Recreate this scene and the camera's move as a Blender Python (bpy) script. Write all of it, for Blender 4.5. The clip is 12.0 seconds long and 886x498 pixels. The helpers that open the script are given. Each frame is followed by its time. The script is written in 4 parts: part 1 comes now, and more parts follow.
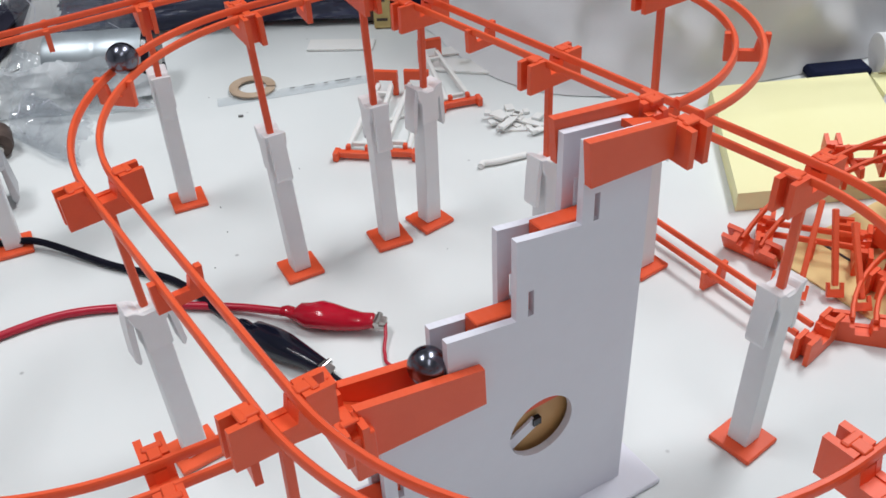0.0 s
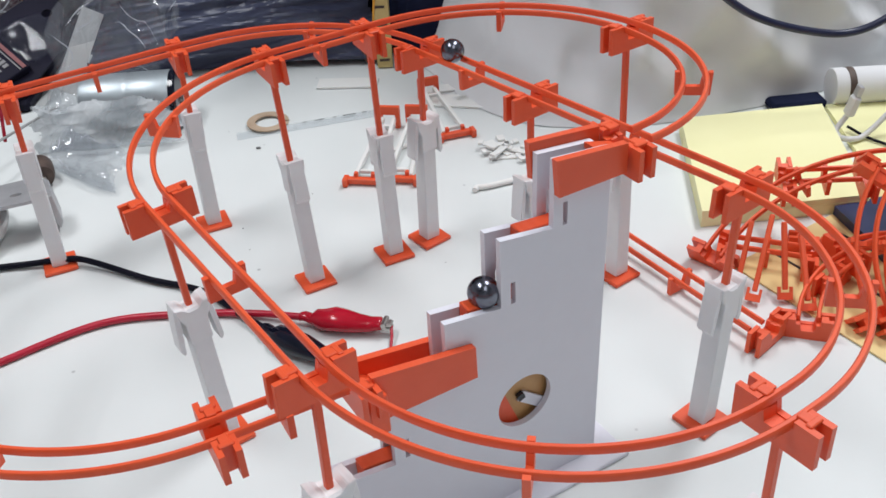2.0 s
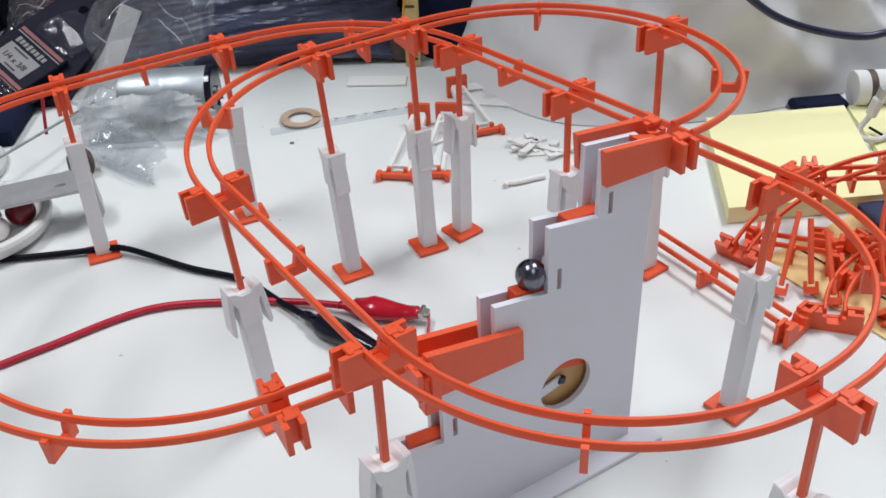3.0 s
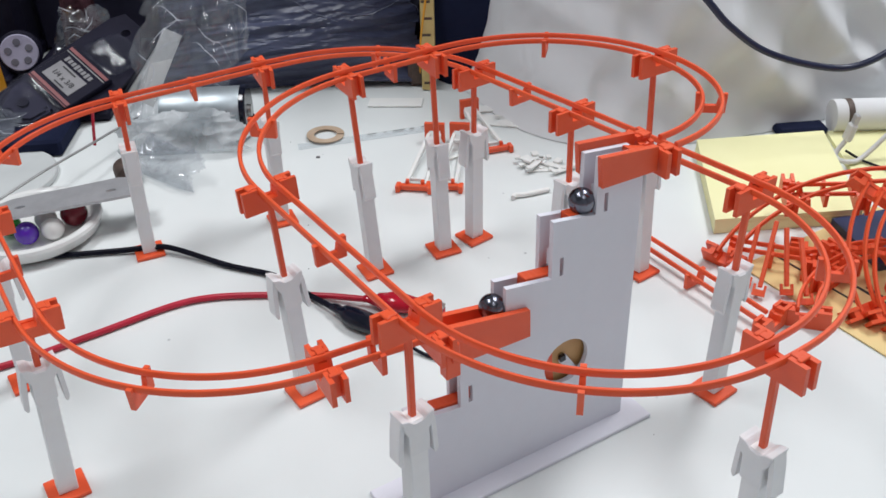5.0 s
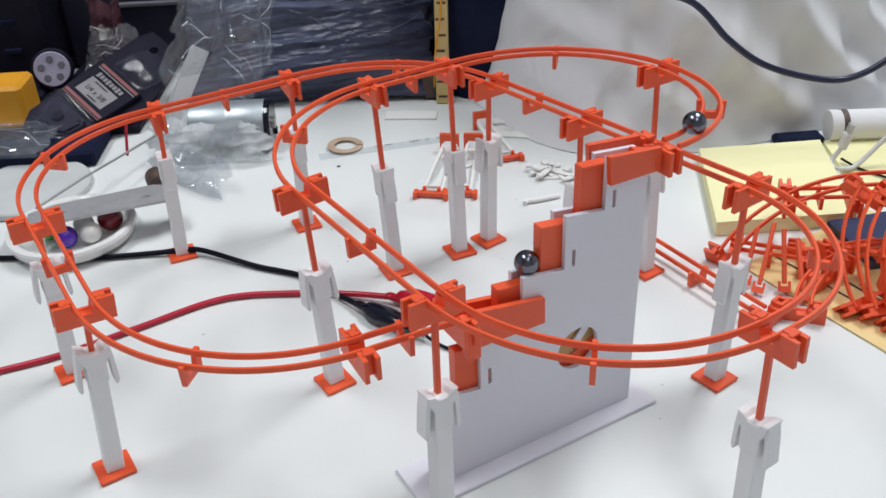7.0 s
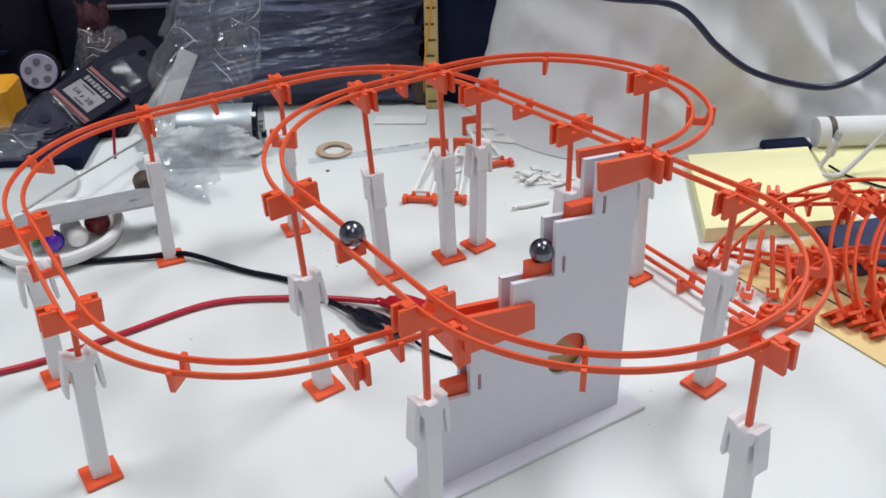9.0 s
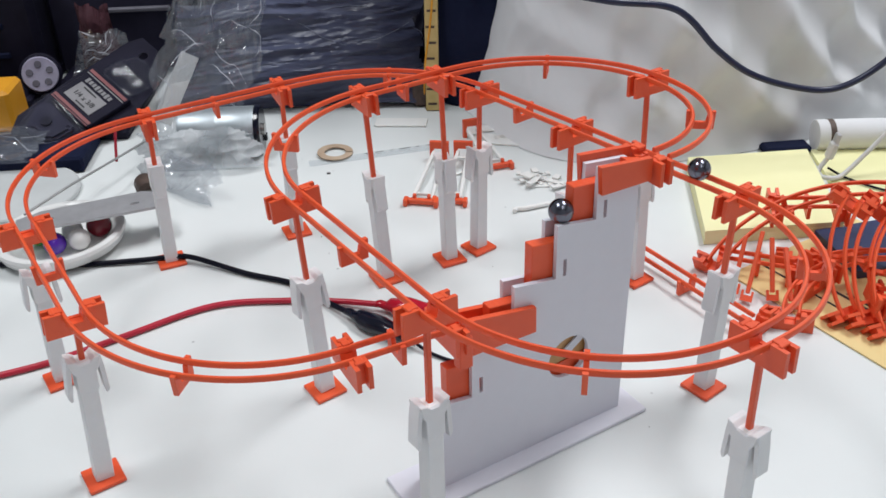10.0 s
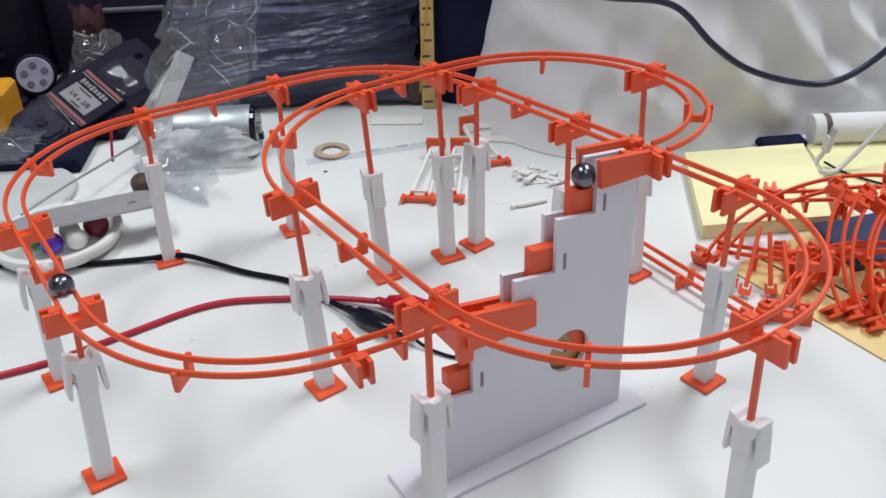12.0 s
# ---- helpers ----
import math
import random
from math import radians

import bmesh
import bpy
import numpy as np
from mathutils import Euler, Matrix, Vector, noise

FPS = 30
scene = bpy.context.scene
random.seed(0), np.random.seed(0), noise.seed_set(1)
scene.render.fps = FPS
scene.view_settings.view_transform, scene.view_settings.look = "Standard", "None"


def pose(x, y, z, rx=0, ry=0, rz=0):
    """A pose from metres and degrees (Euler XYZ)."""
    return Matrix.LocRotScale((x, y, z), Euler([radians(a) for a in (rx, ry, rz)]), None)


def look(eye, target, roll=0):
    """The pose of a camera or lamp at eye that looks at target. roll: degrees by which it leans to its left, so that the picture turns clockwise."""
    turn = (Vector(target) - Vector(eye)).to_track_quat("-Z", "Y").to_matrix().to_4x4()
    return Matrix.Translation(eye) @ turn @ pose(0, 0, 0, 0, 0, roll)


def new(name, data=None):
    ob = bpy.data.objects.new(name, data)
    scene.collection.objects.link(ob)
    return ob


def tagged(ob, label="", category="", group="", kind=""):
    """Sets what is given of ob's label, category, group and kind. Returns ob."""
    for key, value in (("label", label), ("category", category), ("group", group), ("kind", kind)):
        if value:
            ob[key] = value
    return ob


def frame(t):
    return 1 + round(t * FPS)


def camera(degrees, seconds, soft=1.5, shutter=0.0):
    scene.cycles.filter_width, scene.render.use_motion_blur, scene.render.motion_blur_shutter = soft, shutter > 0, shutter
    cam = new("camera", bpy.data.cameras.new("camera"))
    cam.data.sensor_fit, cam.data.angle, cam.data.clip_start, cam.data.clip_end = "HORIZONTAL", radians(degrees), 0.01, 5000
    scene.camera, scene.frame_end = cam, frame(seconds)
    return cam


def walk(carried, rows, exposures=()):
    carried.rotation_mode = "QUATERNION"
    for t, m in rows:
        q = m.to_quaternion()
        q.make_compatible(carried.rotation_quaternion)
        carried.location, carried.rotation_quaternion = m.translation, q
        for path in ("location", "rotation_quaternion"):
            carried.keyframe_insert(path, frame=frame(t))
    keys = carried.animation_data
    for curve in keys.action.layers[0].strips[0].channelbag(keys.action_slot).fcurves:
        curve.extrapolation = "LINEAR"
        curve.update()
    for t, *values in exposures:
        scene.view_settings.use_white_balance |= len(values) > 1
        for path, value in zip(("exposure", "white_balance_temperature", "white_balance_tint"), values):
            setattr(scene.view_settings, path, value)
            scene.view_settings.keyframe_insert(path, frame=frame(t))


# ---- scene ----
cam = camera(51.1, 12.0, soft=1.6)
PATH = [
    (0, (0.036, 0.038, 0.243), (0.002, 1.623, -0.976), -3.2),
    (0.5, (0.04, 0.025, 0.25), (0.012, 1.621, -0.955), -3.3),
    (1, (0.042, 0.01, 0.258), (0.019, 1.626, -0.92), -3.2),
    (1.5, (0.042, -0.001, 0.261), (0.018, 1.623, -0.905), -3.7),
    (2, (0.037, -0.009, 0.266), (0.007, 1.621, -0.893), -3.6),
    (2.5, (0.033, -0.016, 0.27), (0.007, 1.618, -0.883), -3.3),
    (3, (0.023, -0.022, 0.27), (-0.018, 1.611, -0.884), -3.2),
    (5, (0.017, -0.071, 0.288), (-0.026, 1.596, -0.816), -2.3),
    (5.5, (0.013, -0.083, 0.296), (-0.039, 1.599, -0.784), -2.5),
    (6, (0.008, -0.095, 0.295), (-0.053, 1.587, -0.784), -2.4),
    (6.5, (0.01, -0.103, 0.298), (-0.044, 1.583, -0.776), -2.5),
    (7, (0.011, -0.102, 0.296), (-0.043, 1.588, -0.772), -2.6),
    (9, (0.01, -0.101, 0.296), (-0.017, 1.594, -0.765), -1.9),
    (9.5, (0.009, -0.102, 0.296), (-0.015, 1.595, -0.763), -1.9),
    (10, (0.009, -0.102, 0.298), (-0.016, 1.594, -0.762), -1.9),
    (10.5, (0.008, -0.102, 0.298), (-0.018, 1.596, -0.757), -1.9),
    (11, (0.007, -0.103, 0.299), (-0.018, 1.597, -0.756), -1.9),
    (11.5, (0.008, -0.104, 0.297), (-0.015, 1.595, -0.758), -2.0),
    (12, (0.007, -0.103, 0.296), (-0.007, 1.593, -0.763), -2.2),
]
walk(cam, [(t, look(eye, target, roll)) for t, eye, target, roll in PATH])

# ---- world, lights ----
world = bpy.data.worlds.new("world")
scene.world = world
world.use_nodes = True
world.node_tree.nodes["Background"].inputs[0].default_value = (0.75, 0.82, 1.0, 1)
world.node_tree.nodes["Background"].inputs[1].default_value = 0.15
scene.view_settings.exposure = -0.02


def ceiling_lamp(x, y, power, sx=0.3, sy=1.2):
    """An area lamp at ceiling height, for the fluorescent panels and the added front fill."""
    data = bpy.data.lights.new("ceiling_and_fill_light", "AREA")
    data.shape, data.size, data.size_y, data.energy = "RECTANGLE", sx, sy, power
    data.color = (0.95, 0.972, 1.0)
    ob = new("ceiling_and_fill_light", data)
    ob.matrix_world = look((x, y, 1.93), (x, y, 0))
    return ob


ceiling_lamp(0.80, 0.95, 31, 0.35, 1.0)
ceiling_lamp(-0.75, 0.30, 17.5, 0.3, 0.8)
# fill added behind the camera to brighten faces turned towards it
ceiling_lamp(0.45, -0.85, 6)


# ---- materials ----
def nodes_of(name):
    m = bpy.data.materials.new(name)
    m.use_nodes = True
    nt = m.node_tree
    return m, nt, nt.nodes["Principled BSDF"]


def noise_node(nt, scale, detail=4.0, rough=0.55, vec=None):
    n = nt.nodes.new("ShaderNodeTexNoise")
    n.inputs["Scale"].default_value = scale
    n.inputs["Detail"].default_value = detail
    n.inputs["Roughness"].default_value = rough
    if vec is not None:
        nt.links.new(vec, n.inputs["Vector"])
    return n


def ramp(nt, src, c0, c1, p0=0.3, p1=0.7):
    r = nt.nodes.new("ShaderNodeValToRGB")
    r.color_ramp.elements[0].position, r.color_ramp.elements[1].position = p0, p1
    r.color_ramp.elements[0].color, r.color_ramp.elements[1].color = (*c0, 1), (*c1, 1)
    nt.links.new(src, r.inputs[0])
    return r


def bump(nt, src, bsdf, strength, dist):
    b = nt.nodes.new("ShaderNodeBump")
    b.inputs["Strength"].default_value, b.inputs["Distance"].default_value = strength, dist
    nt.links.new(src, b.inputs["Height"])
    nt.links.new(b.outputs[0], bsdf.inputs["Normal"])
    return b


def mottled(name, c0, c1, scale, rough=0.5, fine=0.0, fine_scale=900.0, metallic=0.0, sss=0.0, coat=0.0, r1=None):
    """Two-scale colour variation with fine relief, in object space metres."""
    m, nt, b = nodes_of(name)
    tc = nt.nodes.new("ShaderNodeTexCoord")
    n = noise_node(nt, scale, 5, 0.6, tc.outputs["Object"])
    r = ramp(nt, n.outputs["Fac"], c0, c1)
    nt.links.new(r.outputs[0], b.inputs["Base Color"])
    b.inputs["Roughness"].default_value = rough
    if r1 is not None:
        rr = ramp(nt, n.outputs["Fac"], (rough,) * 3, (r1,) * 3)
        nt.links.new(rr.outputs[0], b.inputs["Roughness"])
    b.inputs["Metallic"].default_value = metallic
    b.inputs["Coat Weight"].default_value = coat
    if sss:
        b.inputs["Subsurface Weight"].default_value = sss
        b.inputs["Subsurface Radius"].default_value = (0.004, 0.003, 0.0025)
    if fine:
        f = noise_node(nt, fine_scale, 3, 0.6, tc.outputs["Object"])
        bump(nt, f.outputs["Fac"], b, fine, 0.0004)
    return m


def printed(name, c0, c1, rough=0.42, sss=0.0, layers=0.25):
    """Printed plastic: fine layer lines along z, slight colour drift from piece to piece."""
    m, nt, b = nodes_of(name)
    tc = nt.nodes.new("ShaderNodeTexCoord")
    oi = nt.nodes.new("ShaderNodeObjectInfo")
    n = noise_node(nt, 130, 4, 0.6, tc.outputs["Object"])
    add = nt.nodes.new("ShaderNodeMath")
    add.operation = "MULTIPLY_ADD"
    add.inputs[1].default_value, add.inputs[2].default_value = 0.35, 0.32
    nt.links.new(oi.outputs["Random"], add.inputs[0])
    mx = nt.nodes.new("ShaderNodeMath")
    mx.operation = "MULTIPLY_ADD"
    mx.inputs[1].default_value = 0.5
    nt.links.new(n.outputs["Fac"], mx.inputs[0])
    sub = nt.nodes.new("ShaderNodeMath")
    sub.operation = "SUBTRACT"
    sub.inputs[1].default_value = 0.25
    nt.links.new(add.outputs[0], sub.inputs[0])
    nt.links.new(sub.outputs[0], mx.inputs[2])
    r = ramp(nt, mx.outputs[0], c0, c1, 0.1, 0.8)
    nt.links.new(r.outputs[0], b.inputs["Base Color"])
    b.inputs["Roughness"].default_value = rough
    if sss:
        b.inputs["Subsurface Weight"].default_value = sss
        b.inputs["Subsurface Radius"].default_value = (0.003, 0.0028, 0.0025)
    w = nt.nodes.new("ShaderNodeTexWave")
    w.wave_type, w.bands_direction = "BANDS", "Z"
    w.inputs["Scale"].default_value, w.inputs["Distortion"].default_value = 900.0, 0.6
    nt.links.new(tc.outputs["Object"], w.inputs["Vector"])
    bump(nt, w.outputs["Fac"], b, layers, 0.0002)
    return m


ORANGE = printed("orange_plastic", (0.75, 0.080, 0.022), (0.88, 0.118, 0.037), 0.40)
WHITE = printed("white_plastic", (0.76, 0.76, 0.78), (0.84, 0.84, 0.85), 0.5, 0.25, 0.2)
PANEL = printed("white_panel_plastic", (0.71, 0.71, 0.78), (0.77, 0.77, 0.84), 0.5, 0.0, 0.15)
SPARE_WHITE = printed("pale_plastic", (0.78, 0.78, 0.76), (0.86, 0.86, 0.84), 0.5, 0.2)


def table_material():
    m, nt, b = nodes_of("white_tabletop")
    tc = nt.nodes.new("ShaderNodeTexCoord")
    big = noise_node(nt, 6, 4, 0.6, tc.outputs["Object"])
    r = ramp(nt, big.outputs["Fac"], (0.69, 0.72, 0.717), (0.755, 0.78, 0.774), 0.25, 0.75)
    specks = nt.nodes.new("ShaderNodeTexVoronoi")
    specks.inputs["Scale"].default_value = 26
    nt.links.new(tc.outputs["Object"], specks.inputs["Vector"])
    sr = ramp(nt, specks.outputs["Distance"], (0.25, 0.25, 0.27), (1, 1, 1), 0.012, 0.03)
    mul = nt.nodes.new("ShaderNodeMix")
    mul.data_type, mul.blend_type = "RGBA", "MULTIPLY"
    mul.inputs["Factor"].default_value = 0.55
    nt.links.new(r.outputs[0], mul.inputs[6])
    nt.links.new(sr.outputs[0], mul.inputs[7])
    nt.links.new(mul.outputs[2], b.inputs["Base Color"])
    rr = ramp(nt, big.outputs["Fac"], (0.46,) * 3, (0.56,) * 3)
    nt.links.new(rr.outputs[0], b.inputs["Roughness"])
    b.inputs["Specular IOR Level"].default_value = 0.35
    f = noise_node(nt, 420, 3, 0.5, tc.outputs["Object"])
    bump(nt, f.outputs["Fac"], b, 0.06, 0.0003)
    return m


TABLE = table_material()
STEEL = mottled("polished_steel", (0.15, 0.155, 0.19), (0.20, 0.205, 0.245), 300, 0.2, 0.03, 1500, 1.0, r1=0.26)
ZINC = mottled("zinc_plated_steel", (0.40, 0.45, 0.48), (0.50, 0.55, 0.58), 60, 0.42, 0.08, 700, 0.75)
ALU = mottled("brushed_aluminium", (0.46, 0.46, 0.48), (0.55, 0.55, 0.57), 90, 0.45, 0.12, 900, 0.55)
CHROME = mottled("nickel_clip", (0.40, 0.39, 0.37), (0.52, 0.50, 0.48), 400, 0.3, 0.1, 1200, 1.0)
BLACK_VINYL = mottled("black_vinyl", (0.003, 0.004, 0.010), (0.008, 0.009, 0.020), 90, 0.13, 0.1, 500)
BLACK_WIRE = mottled("black_wire", (0.004, 0.004, 0.010), (0.009, 0.009, 0.018), 120, 0.4)
NAVY_CABLE = mottled("navy_cable", (0.010, 0.014, 0.045), (0.018, 0.022, 0.06), 60, 0.35)
RED_VINYL = mottled("red_vinyl", (0.36, 0.004, 0.016), (0.46, 0.008, 0.026), 80, 0.15, 0.08, 500)
RED_WIRE = mottled("red_wire", (0.40, 0.005, 0.024), (0.5, 0.009, 0.038), 100, 0.35)
CANVAS = mottled("cream_canvas", (0.665, 0.67, 0.685), (0.745, 0.75, 0.765), 9, 0.9, 0.4, 1400)
NOTE = mottled("yellow_note_paper", (0.84, 0.81, 0.44), (0.88, 0.85, 0.50), 14, 0.7, 0.1, 400)
CARD = mottled("buff_card", (0.74, 0.56, 0.24), (0.82, 0.64, 0.31), 22, 0.7, 0.1, 400)
INK = mottled("black_ink", (0.015, 0.015, 0.018), (0.04, 0.04, 0.045), 200, 0.6)
BLUE_CARD = mottled("dark_blue_print", (0.012, 0.020, 0.075), (0.025, 0.035, 0.11), 40, 0.4)
WOOD_RING = mottled("laser_cut_plywood", (0.40, 0.28, 0.19), (0.54, 0.42, 0.31), 60, 0.7, 0.2, 500)
NAVY_CLOTH = mottled("navy_fabric", (0.006, 0.009, 0.028), (0.014, 0.018, 0.045), 25, 0.85, 0.4, 900)
DARK_WALL = mottled("dark_partition", (0.009, 0.009, 0.022), (0.019, 0.018, 0.040), 5, 0.8, 0.3, 300)
DARK_CASE = mottled("charcoal_plastic", (0.009, 0.0085, 0.018), (0.016, 0.015, 0.030), 40, 0.5, 0.1, 500)
SLATE = mottled("slate_plastic", (0.026, 0.025, 0.046), (0.040, 0.038, 0.066), 30, 0.6, 0.1, 500)
for dull in (DARK_CASE, DARK_WALL, NAVY_CLOTH, BLACK_WIRE, SLATE):
    dull.node_tree.nodes["Principled BSDF"].inputs["Specular IOR Level"].default_value = 0.10
GREY_LABEL = mottled("grey_printed_label", (0.20, 0.195, 0.21), (0.27, 0.262, 0.275), 50, 0.55)
PINK_BAND = mottled("dull_red_band", (0.20, 0.055, 0.06), (0.27, 0.08, 0.085), 60, 0.45)
YELLOW = mottled("amber_plastic", (0.70, 0.30, 0.015), (0.80, 0.37, 0.03), 20, 0.45, 0.1, 300)
LILAC = mottled("frosted_lens_rim", (0.34, 0.32, 0.44), (0.44, 0.42, 0.54), 50, 0.35)
BRASS = mottled("brass_strip", (0.50, 0.37, 0.14), (0.66, 0.52, 0.24), 60, 0.4, 0.15, 500, 0.6)
BROWN = mottled("brown_rubber", (0.05, 0.032, 0.026), (0.11, 0.072, 0.058), 150, 0.6, 0.4, 400)
DISH = mottled("glazed_white_dish", (0.74, 0.74, 0.73), (0.80, 0.80, 0.79), 20, 0.25)
GREY_DISC = mottled("grey_foam_disc", (0.50, 0.52, 0.52), (0.58, 0.60, 0.60), 20, 0.6)
PURPLE = mottled("purple_gloss", (0.075, 0.012, 0.33), (0.10, 0.02, 0.42), 60, 0.22, coat=0.4)
GREEN = mottled("green_gloss", (0.03, 0.32, 0.04), (0.05, 0.40, 0.06), 60, 0.25, coat=0.4)
MAROON = mottled("maroon_gloss", (0.15, 0.003, 0.012), (0.20, 0.006, 0.018), 60, 0.22, coat=0.4)
WHITE_GLOSS = mottled("white_gloss", (0.76, 0.75, 0.73), (0.82, 0.81, 0.79), 60, 0.25, coat=0.4)
CABLE_WHITE = mottled("white_cable_plastic", (0.62, 0.62, 0.62), (0.72, 0.72, 0.72), 60, 0.4)
CLEAR_ROD = mottled("grey_metal_rod", (0.38, 0.38, 0.38), (0.46, 0.46, 0.46), 100, 0.4, metallic=0.7)
DISC_TAN = mottled("tan_cam_disc", (0.50, 0.27, 0.10), (0.58, 0.33, 0.14), 80, 0.5)
DULL_RED = mottled("dark_red_fabric", (0.030, 0.005, 0.011), (0.058, 0.010, 0.020), 60, 0.8, 0.3, 600)
DULL_BAR = mottled("dull_grey_edge", (0.12, 0.115, 0.15), (0.17, 0.165, 0.20), 60, 0.6)
DUST = mottled("grey_crumbs", (0.10, 0.10, 0.10), (0.3, 0.3, 0.3), 300, 0.9)
ROOM_WALL = mottled("painted_room_wall", (0.55, 0.56, 0.58), (0.63, 0.64, 0.66), 2, 0.85, 0.1, 200)
CARPET = mottled("grey_carpet", (0.09, 0.09, 0.10), (0.15, 0.15, 0.16), 30, 0.95, 0.5, 500)


def film_plastic(name, tint, clear, rough, crinkle, scale, glint_crease=0.5, width=0.05, gloss=0.0, stretch=(1, 1, 1)):
    """Thin plastic film: mostly see-through facets, denser along its folds to help draw the glints there."""
    m, nt, b = nodes_of(name)
    tc = nt.nodes.new("ShaderNodeTexCoord")
    b.inputs["Base Color"].default_value = (*tint, 1)
    b.inputs["Roughness"].default_value = rough
    warp = noise_node(nt, scale * 0.5, 3, 0.6, tc.outputs["Object"])
    off = nt.nodes.new("ShaderNodeVectorMath")
    off.operation = "MULTIPLY_ADD"
    off.inputs[1].default_value = (0.7 / scale,) * 3
    pull = nt.nodes.new("ShaderNodeVectorMath")
    pull.operation = "MULTIPLY"
    pull.inputs[1].default_value = stretch
    nt.links.new(tc.outputs["Object"], pull.inputs[0])
    nt.links.new(warp.outputs["Color"], off.inputs[0])
    nt.links.new(pull.outputs[0], off.inputs[2])
    edge = nt.nodes.new("ShaderNodeTexVoronoi")
    edge.feature = "DISTANCE_TO_EDGE"
    edge.inputs["Scale"].default_value = scale
    nt.links.new(off.outputs[0], edge.inputs["Vector"])
    facet = nt.nodes.new("ShaderNodeTexVoronoi")
    facet.feature = "F1"
    facet.inputs["Scale"].default_value = scale
    nt.links.new(off.outputs[0], facet.inputs["Vector"])
    bump(nt, facet.outputs["Distance"], b, crinkle, 0.35 / scale)
    tr = nt.nodes.new("ShaderNodeBsdfTransparent")
    tr.inputs[0].default_value = (0.96, 0.97, 0.98, 1)
    mix = nt.nodes.new("ShaderNodeMixShader")
    cl = ramp(nt, edge.outputs["Distance"], (min(1, clear + glint_crease),) * 3, (clear,) * 3, 0.0, width)
    patch = noise_node(nt, scale * 0.35, 2, 0.5, tc.outputs["Object"])
    pr = ramp(nt, patch.outputs["Fac"], (0.35,) * 3, (1.0,) * 3, 0.42, 0.62)
    mul = nt.nodes.new("ShaderNodeMath")
    mul.operation = "MULTIPLY"
    nt.links.new(cl.outputs[0], mul.inputs[0])
    nt.links.new(pr.outputs[0], mul.inputs[1])
    nt.links.new(mul.outputs[0], mix.inputs[0])
    nt.links.new(tr.outputs[0], mix.inputs[1])
    nt.links.new(b.outputs[0], mix.inputs[2])
    last = mix
    if gloss:
        shine = nt.nodes.new("ShaderNodeBsdfGlossy")
        shine.inputs["Roughness"].default_value = rough
        bump(nt, facet.outputs["Distance"], shine, crinkle, 0.35 / scale)
        last = nt.nodes.new("ShaderNodeMixShader")
        last.inputs[0].default_value = gloss
        nt.links.new(mix.outputs[0], last.inputs[1])
        nt.links.new(shine.outputs[0], last.inputs[2])
    nt.links.new(last.outputs[0], nt.nodes["Material Output"].inputs["Surface"])
    return m


# pale colours of the thin ridges that stand for glints on film
GLINT = mottled("film_fold_glint", (0.50, 0.52, 0.58), (0.78, 0.80, 0.86), 250, 0.12, coat=0.5)
DARK_GLINT = mottled("dark_film_fold_glint", (0.10, 0.11, 0.16), (0.24, 0.26, 0.33), 250, 0.15)
CLEAR_BAG = film_plastic("clear_bag_film", (0.36, 0.39, 0.45), 0.20, 0.08, 1.0, 46, 0.14, 0.03, 0.09, (1.0, 1.0, 0.45))
MILKY_BAG = film_plastic("milky_bubble_bag_film", (0.62, 0.65, 0.67), 0.66, 0.4, 0.25, 120, 0.10, 0.1)


def smoky_film():
    """Dark wrapping film in several layers: cloudy, its sheen put into the colour as long pale streaks."""
    m, nt, b = nodes_of("smoky_film_painted_sheen")
    tc = nt.nodes.new("ShaderNodeTexCoord")
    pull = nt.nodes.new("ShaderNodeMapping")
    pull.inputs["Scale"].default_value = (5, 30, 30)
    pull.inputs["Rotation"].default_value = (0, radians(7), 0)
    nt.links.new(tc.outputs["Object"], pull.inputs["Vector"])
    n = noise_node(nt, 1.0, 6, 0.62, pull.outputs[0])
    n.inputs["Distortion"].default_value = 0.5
    # the pale end of the ramp paints the streaky sheen
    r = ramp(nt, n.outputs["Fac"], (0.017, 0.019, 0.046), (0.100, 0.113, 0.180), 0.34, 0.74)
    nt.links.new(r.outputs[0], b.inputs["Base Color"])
    b.inputs["Roughness"].default_value = 0.34
    b.inputs["Specular IOR Level"].default_value = 0.35
    bump(nt, n.outputs["Fac"], b, 0.35, 0.003)
    return m


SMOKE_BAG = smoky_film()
BLISTER = film_plastic("clear_blister", (0.10, 0.10, 0.14), 0.10, 0.10, 0.15, 30, 0.06, 0.1, 0.025)
STRIP_FILM = film_plastic("clear_acrylic_strip", (0.72, 0.74, 0.74), 0.2, 0.15, 0.05, 20, 0.05)


# ---- mesh helpers ----
def box(bm, cx, cy, cz, sx, sy, sz, m=None, bevel=0.0):
    """A box about a centre, with slightly worn edges where bevel is given."""
    start = len(bm.verts)
    mat = Matrix.Translation((cx, cy, cz)) @ Matrix.Diagonal((sx, sy, sz, 1))
    got = bmesh.ops.create_cube(bm, size=1.0, matrix=(m @ mat) if m else mat)
    if bevel:
        edges = list({e for v in got["verts"] for e in v.link_edges})
        bmesh.ops.bevel(bm, geom=edges, offset=bevel, segments=1, affect="EDGES")
    return bm


